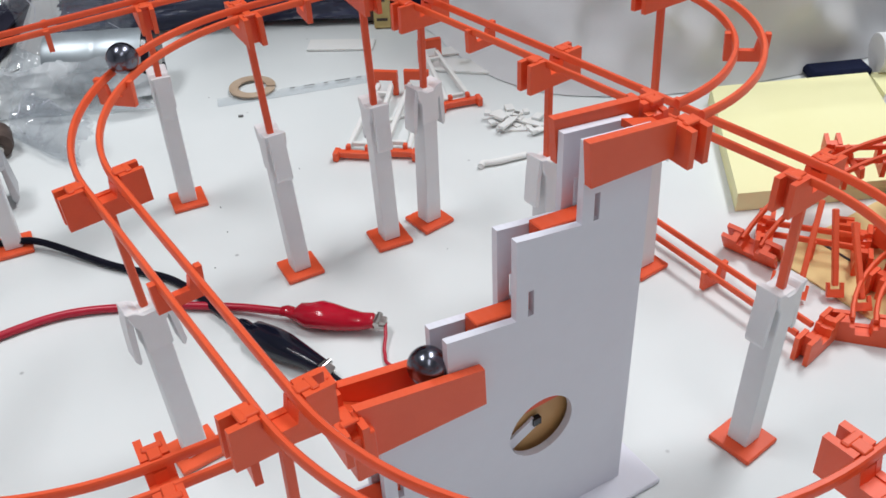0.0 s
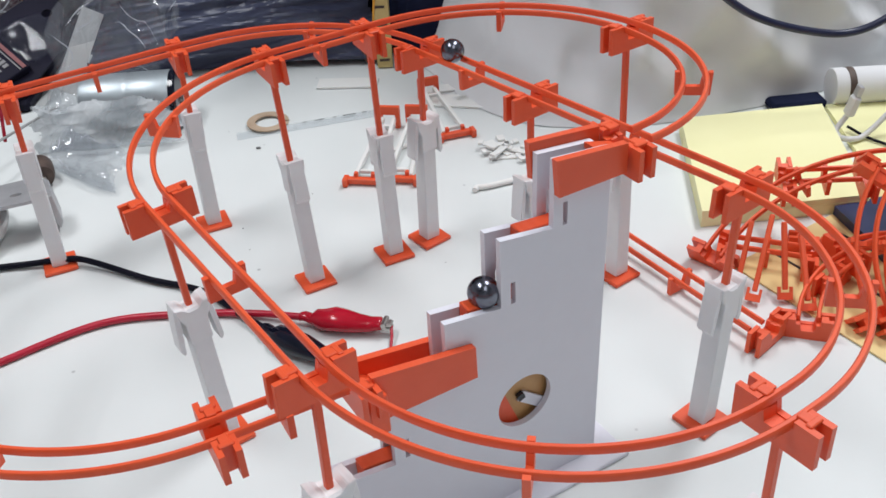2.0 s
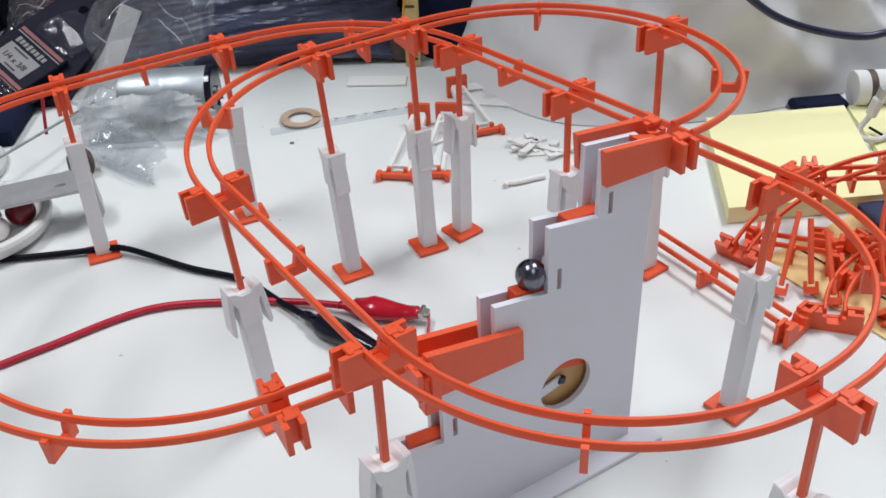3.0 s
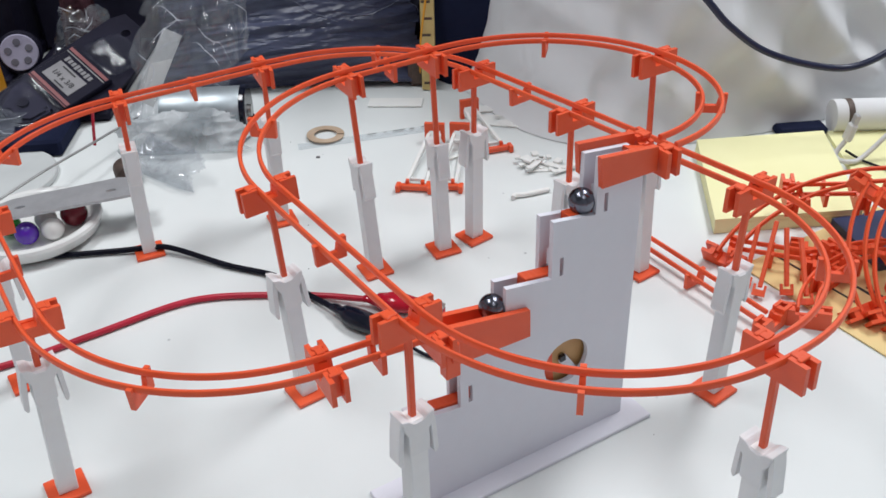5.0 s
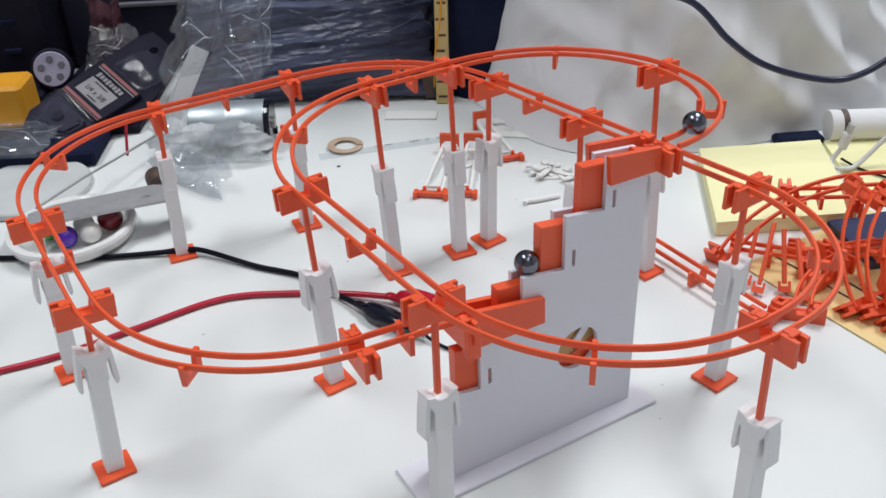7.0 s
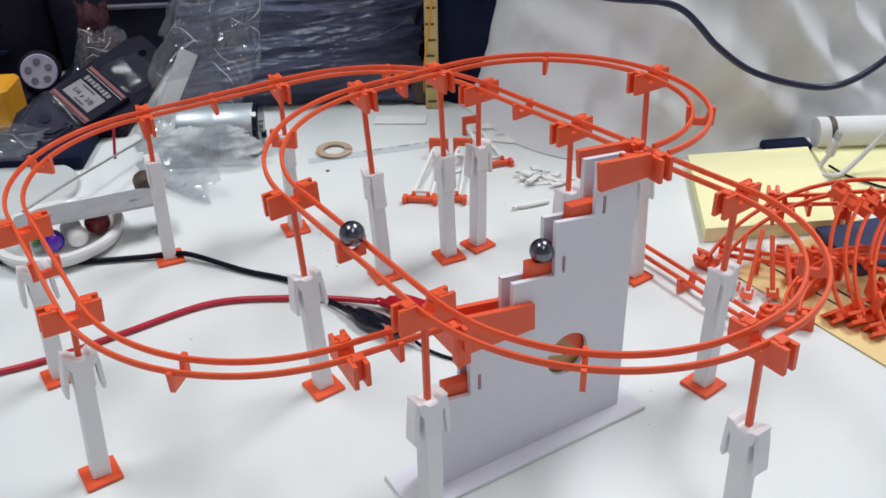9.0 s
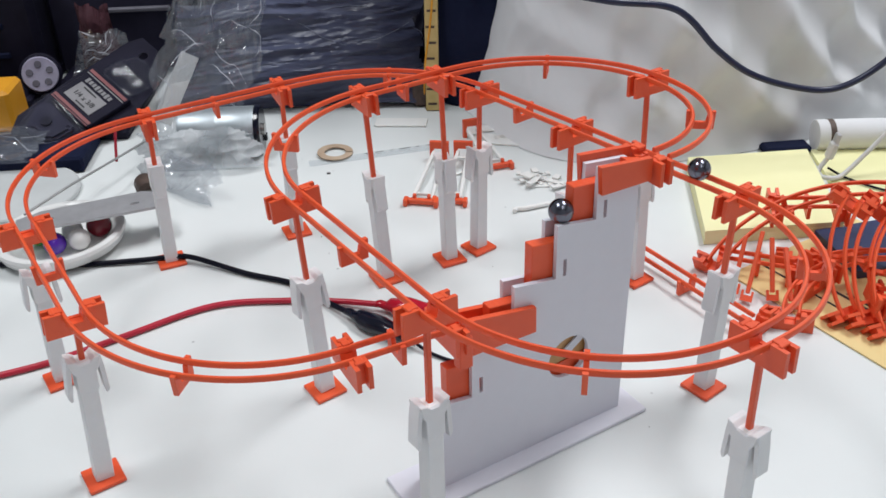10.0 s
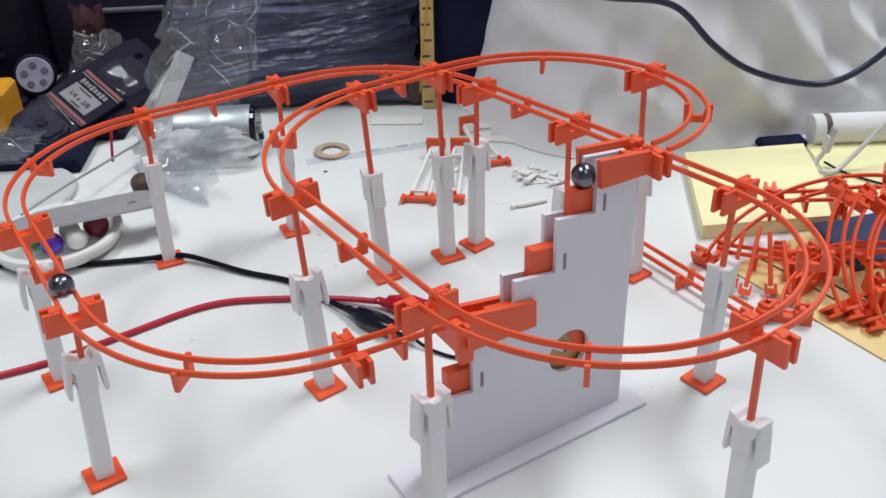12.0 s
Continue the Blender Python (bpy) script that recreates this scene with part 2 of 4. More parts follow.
def prism(bm, outline, y0, y1, holes=(), m=None):
    """An outline in x and z, with holes, made solid from y0 to y1."""
    edges = []
    for ring in (outline, *holes):
        vs = [bm.verts.new((x, y0, z)) for x, z in ring]
        edges += [bm.edges.new((vs[k], vs[(k + 1) % len(vs)])) for k in range(len(vs))]
    got = bmesh.ops.triangle_fill(bm, use_beauty=True, use_dissolve=False, edges=edges)
    faces = [g for g in got["geom"] if isinstance(g, bmesh.types.BMFace)]
    verts0 = list({v for f in faces for v in f.verts})
    ext = bmesh.ops.extrude_face_region(bm, geom=faces)
    up = [g for g in ext["geom"] if isinstance(g, bmesh.types.BMVert)]
    bmesh.ops.translate(bm, verts=up, vec=(0, y1 - y0, 0))
    if m:
        bmesh.ops.transform(bm, matrix=m, verts=verts0 + up)
    return bm


def tube(bm, pts, r, n=10, radii=None, cap=True):
    """A round cord through points."""
    pts = [Vector(p) for p in pts]
    rings = []
    up = Vector((0, 0, 1))
    for k, p in enumerate(pts):
        d = (pts[min(k + 1, len(pts) - 1)] - pts[max(k - 1, 0)]).normalized()
        a = d.cross(up)
        if a.length < 1e-3:
            a = d.cross(Vector((1, 0, 0)))
        a.normalize()
        b = a.cross(d)
        rr = radii[k] if radii else r
        rings.append([bm.verts.new(p + rr * (math.cos(2 * math.pi * j / n) * a + math.sin(2 * math.pi * j / n) * b)) for j in range(n)])
    for k in range(len(rings) - 1):
        for j in range(n):
            bm.faces.new((rings[k][j], rings[k][(j + 1) % n], rings[k + 1][(j + 1) % n], rings[k + 1][j]))
    if cap:
        bm.faces.new(rings[0][::-1])
        bm.faces.new(rings[-1])
    return bm


def lathe(bm, profile, n=40, m=None):
    """A profile of radius and height turned round the z axis."""
    rings = []
    for r, z in profile:
        rings.append([bm.verts.new((r * math.cos(2 * math.pi * j / n), r * math.sin(2 * math.pi * j / n), z)) for j in range(n)])
    for k in range(len(rings) - 1):
        for j in range(n):
            bm.faces.new((rings[k][j], rings[k][(j + 1) % n], rings[k + 1][(j + 1) % n], rings[k + 1][j]))
    if profile[0][0] > 0:
        bm.faces.new(rings[0][::-1])
    if profile[-1][0] > 0:
        bm.faces.new(rings[-1])
    bmesh.ops.remove_doubles(bm, verts=bm.verts, dist=1e-7)
    if m:
        bmesh.ops.transform(bm, matrix=m, verts=bm.verts)
    return bm


def smooth_curve(pts, n=8):
    """Catmull-Rom points through a few places."""
    P = [Vector(p) for p in pts]
    P = [2 * P[0] - P[1]] + P + [2 * P[-1] - P[-2]]
    out = []
    for k in range(1, len(P) - 2):
        for j in range(n):
            t = j / n
            a, b, c, d = P[k - 1], P[k], P[k + 1], P[k + 2]
            out.append(0.5 * ((2 * b) + (c - a) * t + (2 * a - 5 * b + 4 * c - d) * t * t + (3 * b - a - 3 * c + d) * t ** 3))
    out.append(P[-2])
    return out


def mesh_of(name, bm, material, smooth=None):
    bmesh.ops.recalc_face_normals(bm, faces=bm.faces)
    me = bpy.data.meshes.new(name)
    bm.to_mesh(me)
    bm.free()
    me.materials.append(material)
    if smooth is not None:
        me.polygons.foreach_set("use_smooth", [True] * len(me.polygons))
        me.set_sharp_from_angle(angle=radians(smooth))
    return me


def part(name, bm, material, parent=None, label="", smooth=None):
    """Links a bmesh as one mesh object under a thing or a part."""
    ob = new(name, mesh_of(name, bm, material, smooth))
    ob.parent = parent
    if label:
        ob["label"] = label
    return ob


def thing(name, m, label, category, group="", kind=""):
    ob = new(name)
    ob.empty_display_size = 0.01
    ob.matrix_basis = m
    return tagged(ob, label, category, group, kind)


def solo(name, bm, material, m, label, category, group="", kind="", smooth=None):
    """A thing of one mesh."""
    ob = new(name, mesh_of(name, bm, material, smooth))
    ob.matrix_basis = m
    return tagged(ob, label, category, group, kind)


# ---- the room ----
def room():
    bm = bmesh.new()
    box(bm, 0.0, 0.255, -0.0125, 1.9, 1.51, 0.025, bevel=0.003)
    tagged(part("tabletop", bm, TABLE), "white laminate tabletop with faint specks", "table", kind="structure")
    bm = bmesh.new()
    box(bm, 0, 0, -0.76, 4.4, 4.4, 0.04)
    tagged(part("floor", bm, CARPET), "grey office carpet", "floor", kind="structure")
    bm = bmesh.new()
    box(bm, 0, 0, 2.0, 4.4, 4.4, 0.04)
    tagged(part("ceiling", bm, ROOM_WALL), "pale painted ceiling", "ceiling", kind="structure")
    for name, x, y, sx, sy in (("wall_south", 0, -2.2, 4.4, 0.1), ("wall_west", -2.2, 0, 0.1, 4.3), ("wall_east", 2.2, 0, 0.1, 4.3), ("wall_north", 0, 2.2, 4.4, 0.1)):
        bm = bmesh.new()
        box(bm, x, y, 0.62, sx, sy, 2.72)
        tagged(part(name, bm, ROOM_WALL), "pale grey painted wall", "wall", kind="structure")
    bm = bmesh.new()
    box(bm, 0, 1.03, -0.095, 1.9, 0.04, 1.29)
    tagged(part("partition", bm, DARK_WALL), "dark navy fabric desk partition behind the table", "partition", kind="structure")


room()

# ---- the marble track ----
# Plan of the run: (radius, degrees turned to the left, straight that follows), from the top of the lift down.
START, HEADING = (0.0923, 0.2405), 34.59
RUN = [(0.0739, 85.65, 0.0), (0.0800, 84.99, 0.0495), (0.0680, 100.19, 0.1021), (0.0820, 88.95, 0.0070), (0.0648, 93.79, 0.1749),
       (0.0831, 75.68, 0.0913), (0.0706, 100.05, 0.0834), (0.0853, 84.73, 0.0530)]
FALL_S = [0, .1, .24, .39, .49, .62, .74, .84, .92, 1.04, 1.12, 1.245, 1.33, 1.45, 1.52]
FALL_Z = [.1268, .1204, .1149, .1086, .1071, .1059, .1050, .1031, .1012, .0981, .0939, .0912, .0885, .0848, .0822]
GAUGE = 0.0040


def along(s):
    """Place and heading of the track's centre line, s metres from the top."""
    z = float(np.interp(s, FALL_S, FALL_Z))
    x, y, h, left = START[0], START[1], radians(HEADING), s
    for r, a, d in RUN:
        a = radians(a)
        b = min(left / r, a) if left < r * a else a
        x, y = x + r * (math.sin(h + b) - math.sin(h)), y - r * (math.cos(h + b) - math.cos(h))
        h, left = h + b, left - r * b
        if left <= 0:
            break
        e = min(left, d)
        x, y, left = x + e * math.cos(h), y + e * math.sin(h), left - e
        if left <= 1e-9:
            break
    return Vector((x, y, z)), h


def rail_mesh(centre, side, w=0.0018, hgt=0.0022):
    """One rail beside a centre line given as places and headings."""
    bm = bmesh.new()
    rings = []
    for p, h in centre:
        out = Vector((math.sin(h), -math.cos(h), 0))
        ring = []
        for a, b in ((-.5, -.5), (.5, -.5), (.5, .25), (.25, .5), (-.25, .5), (-.5, .25)):
            ring.append(bm.verts.new(p + out * (side * GAUGE + a * w) + Vector((0, 0, b * hgt))))
        rings.append(ring)
    for k in range(len(rings) - 1):
        for j in range(6):
            bm.faces.new((rings[k][j], rings[k][(j + 1) % 6], rings[k + 1][(j + 1) % 6], rings[k + 1][j]))
    bm.faces.new(rings[0][::-1])
    bm.faces.new(rings[-1])
    return bm


def tie_mesh():
    """The yoke that holds the two rails together half way along a piece."""
    bm = bmesh.new()
    prism(bm, [(-.0066, .0008), (-.0050, .0008), (-.0050, -.0012), (-.0030, -.0014), (-.0024, -.0046), (.0024, -.0046), (.0030, -.0014),
               (.0050, -.0012), (.0050, .0008), (.0066, .0008), (.0062, -.0080), (-.0062, -.0080)], -.0010, .0010)
    return bm


def plate_mesh(y0, y1):
    """One outer plate of a joint."""
    bm = bmesh.new()
    u = [(-.0118, .0012), (-.0050, .0012), (-.0050, -.0010), (-.0031, -.0012), (-.0026, -.0046), (.0026, -.0046), (.0031, -.0012),
         (.0050, -.0010), (.0050, .0012), (.0118, .0012), (.0118, -.0092), (-.0118, -.0092)]
    prism(bm, u, y0, y1)
    return bm


def core_mesh():
    """The block between the plates, which clips two pieces of track together."""
    bm = bmesh.new()
    core = [(-.0080, .0006), (-.0052, .0006), (-.0050, -.0014), (-.0031, -.0018), (-.0026, -.0050), (.0026, -.0050), (.0031, -.0018),
            (.0050, -.0014), (.0052, .0006), (.0080, .0006), (.0080, -.0088), (-.0080, -.0088)]
    prism(bm, core, -.0017, .0015)
    return bm


def lug_mesh():
    """The small keyed ends of the rails on a joint."""
    bm = bmesh.new()
    for sx in (-1, 1):
        box(bm, sx * .0058, 0, .0010, .0034, .0030, .0014, bevel=.0003)
        box(bm, sx * .0080, 0, .0012, .0018, .0046, .0012, bevel=.0003)
    return bm


TIE, BRACKET, LUG = mesh_of("tie", tie_mesh(), ORANGE), mesh_of("bracket", core_mesh(), ORANGE), mesh_of("rail_lug", lug_mesh(), ORANGE)


def add(name, me, parent, m):
    ob = new(name, me)
    ob.parent = parent
    ob.matrix_basis = m
    return ob


PLATES = mesh_of("clip_plate", plate_mesh(-.0034, -.0016), ORANGE), mesh_of("clip_plate", plate_mesh(.0014, .0032), ORANGE)


def add_bracket(parent, m):
    """The twin-plate joint of the track."""
    ob = add("bracket", BRACKET, parent, m)
    for me in PLATES:
        add("clip_plate", me, ob, Matrix())
    return ob


def at_heading(p, h, dz=0.0):
    return Matrix.Translation(p + Vector((0, 0, dz))) @ Matrix.Rotation(h - math.pi / 2, 4, "Z")


JOINTS = dict(T=0.0035, R=.1182, D=.2372, H=.2815, C=.3974, M=.4985, X=.6266, F=.743, G=.842, E=.9135, N=1.0399, B=1.116, K=1.2463, A=1.3228, P=1.449, L=1.486)


def track_pieces():
    stops = list(JOINTS.values())
    for s0, s1 in zip(stops, stops[1:]):
        mid, hm = along((s0 + s1) / 2)
        base = Vector((mid.x, mid.y, mid.z))
        bent = abs((along(s1)[1] - along(s0)[1])) > 0.1
        t = thing("track_piece", Matrix.Translation(base), ("curved" if bent else "straight") + " orange printed track piece with two thin rails", "marble track", "track pieces of the marble run")
        count = max(3, int((s1 - s0) / 0.004))
        centre = []
        for k in range(count + 1):
            p, h = along(s0 + (s1 - s0) * k / count)
            centre.append((p - base, h))
        for side in (-1, 1):
            part("rail", rail_mesh(centre, side), ORANGE, t, smooth=40)
        if s1 - s0 > 0.035:
            add("tie", TIE, t, Matrix.Rotation(hm - math.pi / 2, 4, "Z"))


track_pieces()


# ---- the supports ----
def pillar_mesh():
    bm = bmesh.new()
    prism(bm, [(-.0039, .002), (.0039, .002), (.0036, .0655), (-.0036, .0655)], -.0037, .0037)
    bmesh.ops.bevel(bm, geom=list(bm.edges), offset=.0004, segments=1, affect="EDGES")
    return bm


def collar_mesh():
    bm = bmesh.new()
    prism(bm, [(-.0056, .0625), (-.0042, .0600), (-.0042, .0510), (.0042, .0510), (.0042, .0600), (.0056, .0625), (.0068, .0674), (.0040, .0668), (.0018, .0650), (-.0018, .0650), (-.0040, .0668), (-.0068, .0674)], -.0042, .0042)
    bmesh.ops.bevel(bm, geom=list(bm.edges), offset=.0003, segments=1, affect="EDGES")
    return bm


def clip_leg_mesh():
    bm = bmesh.new()
    prism(bm, [(.0066, .0478), (.0074, .0472), (.0084, .0490), (.0076, .0610), (.0067, .0672), (.0052, .0640)], -.0032, .0032)
    bmesh.ops.bevel(bm, geom=list(bm.edges), offset=.0002, segments=1, affect="EDGES")
    return bm


def foot_mesh():
    bm = bmesh.new()
    box(bm, 0, 0, .0011, .0158, .0158, .0020, bevel=.0004)
    return bm


PILLAR, COLLAR, CLIP_LEG, FOOT = mesh_of("pillar", pillar_mesh(), WHITE), mesh_of("collar", collar_mesh(), WHITE), mesh_of("clip_leg", clip_leg_mesh(), WHITE), mesh_of("foot", foot_mesh(), ORANGE)


def rod_mesh(z0, z1):
    bm = bmesh.new()
    box(bm, 0, 0, (z0 + z1) / 2, .0023, .0026, z1 - z0, bevel=.0004)
    return bm


# joint: where its foot stands; the posts lean a little
FEET = dict(R=(.1110, .3370), D=(.0060, .3630), H=(-.0310, .3440), C=(-.0560, .2470), M=(-.0022, .1575), X=(.1140, .1440), F=(.1275, .2425),
            G=(.0690, .3190), E=(.0235, .3750), N=(-.0900, .3990), B=(-.1615, .3680), K=(-.1900, .2595), A=(-.1480, .1915))


def supports():
    for key, s in JOINTS.items():
        p, h = along(s)
        if key not in FEET:
            if key == "P":
                t = thing("track_joint", at_heading(p, h), "orange printed joint clipped between two track pieces", "track joint")
                add_bracket(t, Matrix())
                add("rail_lug", LUG, t, Matrix())
            continue
        base = Vector((*FEET[key], 0))
        tilt = Vector((0, 0, 1)).rotation_difference(p - base).to_matrix().to_4x4()
        spin = Matrix.Rotation(h - math.pi / 2, 4, "Z")
        tall = (p - base).length
        t = thing("support_post", Matrix.Translation(base) @ spin, "white printed pillar on an orange foot carrying the track", "track support", "supports of the marble run")
        local = spin.inverted() @ tilt @ spin
        add_bracket(t, local @ Matrix.Translation((0, 0, tall)))
        add("rail_lug", LUG, t, local @ Matrix.Translation((0, 0, tall)))
        rod = part("rod", rod_mesh(.058, tall - .009), ORANGE, t)
        rod.matrix_basis = local
        pil = add("pillar", PILLAR, t, local)
        add("collar", COLLAR, pil, Matrix())
        add("clip_leg", CLIP_LEG, pil, Matrix())
        add("clip_leg", CLIP_LEG, pil, Matrix.Rotation(math.pi, 4, "Z"))
        add("foot", FOOT, t, Matrix())


supports()

# ---- the stair lift ----
TURN = 30.9
LIFT = Matrix.Translation((0.084, 0.2287, 0)) @ Matrix.Rotation(radians(TURN), 4, "Z")
RISERS = (-.0808, -.0604, -.0403, -.0212)
TREADS = ((.0483, .0452), (.0700, .0670), (.0918, .0885), (.1131, .1100), (.1331, .1305))
RISE = 0.0215


def stair_outline():
    ends = (-.1005, *RISERS, 0.0)
    pts = [(-.1005, .002)]
    for k, (a, b) in enumerate(TREADS):
        pts += [(ends[k], a), (ends[k + 1], b)]
    return pts + [(0.0, .002)]


def circle(cx, cz, r, n=40):
    return [(cx + r * math.cos(2 * math.pi * j / n), cz + r * math.sin(2 * math.pi * j / n)) for j in range(n)]


def lift():
    t = thing("stair_lift", LIFT, "white printed stair lift with orange rising steps", "marble lift")
    bm = bmesh.new()
    box(bm, -.0518, .0050, .0010, .1240, .0270, .0020, bevel=.0004)
    part("base_plate", bm, PANEL, t)
    slots = [[(r + .0036, z), (r + .0053, z), (r + .0053, z + .0080), (r + .0036, z + .0080)] for r, z in zip(RISERS, (.0460, .0675, .0885, .1098))]
    for name, y0 in (("front_panel", 0.0), ("back_panel", .0082)):
        bm = bmesh.new()
        drop = .0016 if y0 else 0.0
        outline = [(x, z - drop if z > .01 else z) for x, z in stair_outline()]
        prism(bm, outline, y0, y0 + .0022, [circle(-.0315, .0450, .0106), *slots])
        part(name, bm, PANEL, t, "white panel cut to stairs with a round hole")
    bm = bmesh.new()
    box(bm, .0002, .0052, .060, .0014, .0058, .112)
    part("end_strip", bm, PANEL, t)
    # channels at the foot and the head of the stairs
    low = [(-.0865, .0868), (-.0515, .0805), (-.0512, .0682), (-.0830, .0690)]
    top = [(-.0224, .1345), (.0040, .1315), (.0040, .1215), (-.0212, .1220)]
    for nm, shape in (("lower_guide", low), ("upper_guide", top)):
        for y0 in (-.0026, .0106):
            bm = bmesh.new()
            sink = .0042 if y0 > 0 and nm == "lower_guide" else 0.0
            prism(bm, [(x, z - sink if z > .075 else z) for x, z in shape], y0, y0 + .0024)
            part(nm, bm, ORANGE, t, "orange guide plate beside the stairs")
    bm = bmesh.new()
    prism(bm, [(-.0870, .0790), (-.0735, .0700), (-.0735, .0680), (-.0870, .0770)], -.0002, .0106)
    part("channel_floor", bm, ORANGE, t)
    bm = bmesh.new()
    prism(bm, [(-.0040, .1300), (.0060, .1270), (.0060, .1250), (-.0040, .1280)], .0024, .0080)
    part("channel_floor", bm, ORANGE, t)
    for u, z in ((-.0885, .0835), (.0085, .1285)):
        m = Matrix.Translation((u, .0052, z)) @ Matrix.Rotation(-math.pi / 2, 4, "Z")
        add_bracket(t, m)
        add("rail_lug", LUG, t, m)
    bm = bmesh.new()
    box(bm, -.0862, -.0026, .0735, .0060, .0050, .0150, bevel=.0004)
    part("bracket_leg", bm, ORANGE, t)
    # thin orange sheets added behind the slots to stand for the lifter
    for r, z in zip(RISERS, (.0460, .0675, .0885, .1098)):
        bm = bmesh.new()
        box(bm, r + .0045, .00235, z + .0035, .0030, .0002, .0085)
        part("guide_strip", bm, ORANGE, t)
    # cam seen through the round hole
    cam_disc = thing("cam", Matrix.Translation((-.0315, .0050, .0450)), "", "")
    cam_disc.parent = t
    bm = bmesh.new()
    lathe(bm, [(.0001, -.0026), (.0135, -.0026), (.0135, .0012), (.0001, .0012)], 36, Matrix.Rotation(math.pi / 2, 4, "X"))
    part("cam_disc", bm, DISC_TAN, cam_disc, "tan cam disc")
    bm = bmesh.new()
    prism(bm, [(.0130 * math.cos(a), .0130 * math.sin(a)) for a in np.linspace(-.15, 2.3, 16)], -.0018, -.0013)
    part("cam_lobe", bm, ORANGE, cam_disc, "orange segment of the cam")
    bm = bmesh.new()
    box(bm, -.0060, -.0021, 0, .0120, .0008, .0040)
    part("crank_bar", bm, PANEL, cam_disc, "white crank bar")
    bm = bmesh.new()
    box(bm, 0, -.0024, 0, .0026, .0016, .0026, Matrix.Rotation(.5, 4, "Y"))
    part("square_shaft", bm, BLACK_VINYL, cam_disc, "black square shaft")
    # the rising steps, one comb
    comb = thing("lifter", Matrix(), "", "")
    comb.parent = t
    for k, r in enumerate(RISERS):
        zr = TREADS[k][1] + (.0010 if k < 3 else 0)
        end = RISERS[k + 1] - .0105 if k < 3 else -.0040
        bm = bmesh.new()
        prism(bm, [(r - .0102, zr - .027), (end, zr - .027), (end, zr - .0012), (r - .0102, zr + .0015)], .0026, .0078)
        bmesh.ops.bevel(bm, geom=list(bm.edges), offset=.0003, segments=1, affect="EDGES")
        part("rising_step", bm, ORANGE, comb)
    return comb, cam_disc


LIFTER, CAM = lift()

# ---- the balls ----
RADIUS = 0.0051


def steel_ball():
    bm = bmesh.new()
    bmesh.ops.create_uvsphere(bm, u_segments=40, v_segments=24, radius=RADIUS)
    return solo("steel_ball", bm, STEEL, Matrix(), "polished steel ball running on the track", "ball", "balls of the marble run", smooth=180)


BALL_ONE, BALL_TWO = steel_ball(), steel_ball()


# ---- cords and clips on the table ----
def cord(name, pts, r, material, label, category):
    bm = bmesh.new()
    tube(bm, smooth_curve(pts, 10), r, 12)
    return solo(name, bm, material, Matrix(), label, category, smooth=60)


cord("black_wire", [(-.42, .372, .0022), (-.275, .367, .0022), (-.221, .364, .0022), (-.180, .367, .0024), (-.160, .367, .0042), (-.147, .366, .0038), (-.113, .350, .0022), (-.084, .338, .0022), (-.062, .3175, .0030), (-.0500, .3062, .0042)],
     .0016, BLACK_WIRE, "thin black test lead lying across the table", "wire")
cord("red_wire", [(-.36, .215, .0018), (-.275, .240, .0018), (-.230, .259, .0018), (-.200, .272, .0018), (-.167, .293, .0018), (-.126, .318, .0020), (-.085, .3215, .0020), (-.055, .3180, .0030), (-.034, .3121, .0046)],
     .0017, RED_WIRE, "thin red test lead lying across the table", "wire")
cord("black_lead_tail", [(-.0120, .2772, .0040), (-.008, .2745, .0024), (-.002, .2705, .0014), (.008, .2655, .0012), (.020, .2655, .0012), (.034, .2690, .0012)],
     .0009, BLACK_WIRE, "thin black motor lead gripped by the clip", "wire")
cord("red_lead_tail", [(.0066, .3022, .0050), (.0068, .2975, .0030), (.0066, .2900, .0012), (.0100, .2830, .0010), (.0300, .2790, .0010)],
     .0007, RED_WIRE, "thin red motor lead gripped by the clip", "wire")


def alligator_clip(a, b, sleeve, label):
    """A crocodile clip in a soft vinyl sleeve, from the lead's end a to the jaws b."""
    a, b = Vector(a), Vector(b)
    d = b - a
    length = d.length
    m = Matrix.Translation(a) @ d.to_track_quat("X", "Z").to_matrix().to_4x4()
    t = thing("alligator_clip", m, label, "clip", "test clips")
    bm = bmesh.new()
    prof = [(0, .0024), (.06, .0027), (.14, .0030), (.20, .0046), (.30, .0060), (.42, .0066), (.55, .0062), (.70, .0052), (.85, .0042), (.97, .0036), (1.0, .0032)]
    pts = [(length * .90 * u, 0, 0) for u, r in prof]
    tube(bm, pts, 0, 20, [r for u, r in prof])
    for v in bm.verts:
        v.co.z *= 0.72
        v.co.z += 0.0006 * math.sin(v.co.x * 900)
    part("sleeve", bm, sleeve, t, "glossy soft vinyl sleeve", smooth=50)
    for s in (-1, 1):
        bm = bmesh.new()
        prism(bm, [(length * .86, s * .0005), (length * .99, s * .0004), (length * 1.01, s * .0010), (length * 1.0, s * .0018), (length * .86, s * .0024)], -.0018, .0018)
        for k in range(4):
            box(bm, length * (.90 + .028 * k), 0, s * .0005, .0006, .0034, .0006)
        part("jaw", bm, CHROME, t, "bright metal toothed jaw")
    bm = bmesh.new()
    lathe(bm, [(.0012, -.0032), (.0012, .0032)], 14, Matrix.Translation((length * .93, 0, .0015)) @ Matrix.Rotation(math.pi / 2, 4, "X"))
    part("rivet", bm, CHROME, t)
    return t


alligator_clip((-.0345, .3122, .0048), (.0068, .3022, .0052), RED_VINYL, "red vinyl alligator clip lying on the table")
alligator_clip((-.0505, .3065, .0046), (-.0118, .2770, .0050), BLACK_VINYL, "black vinyl alligator clip lying beside the red one")


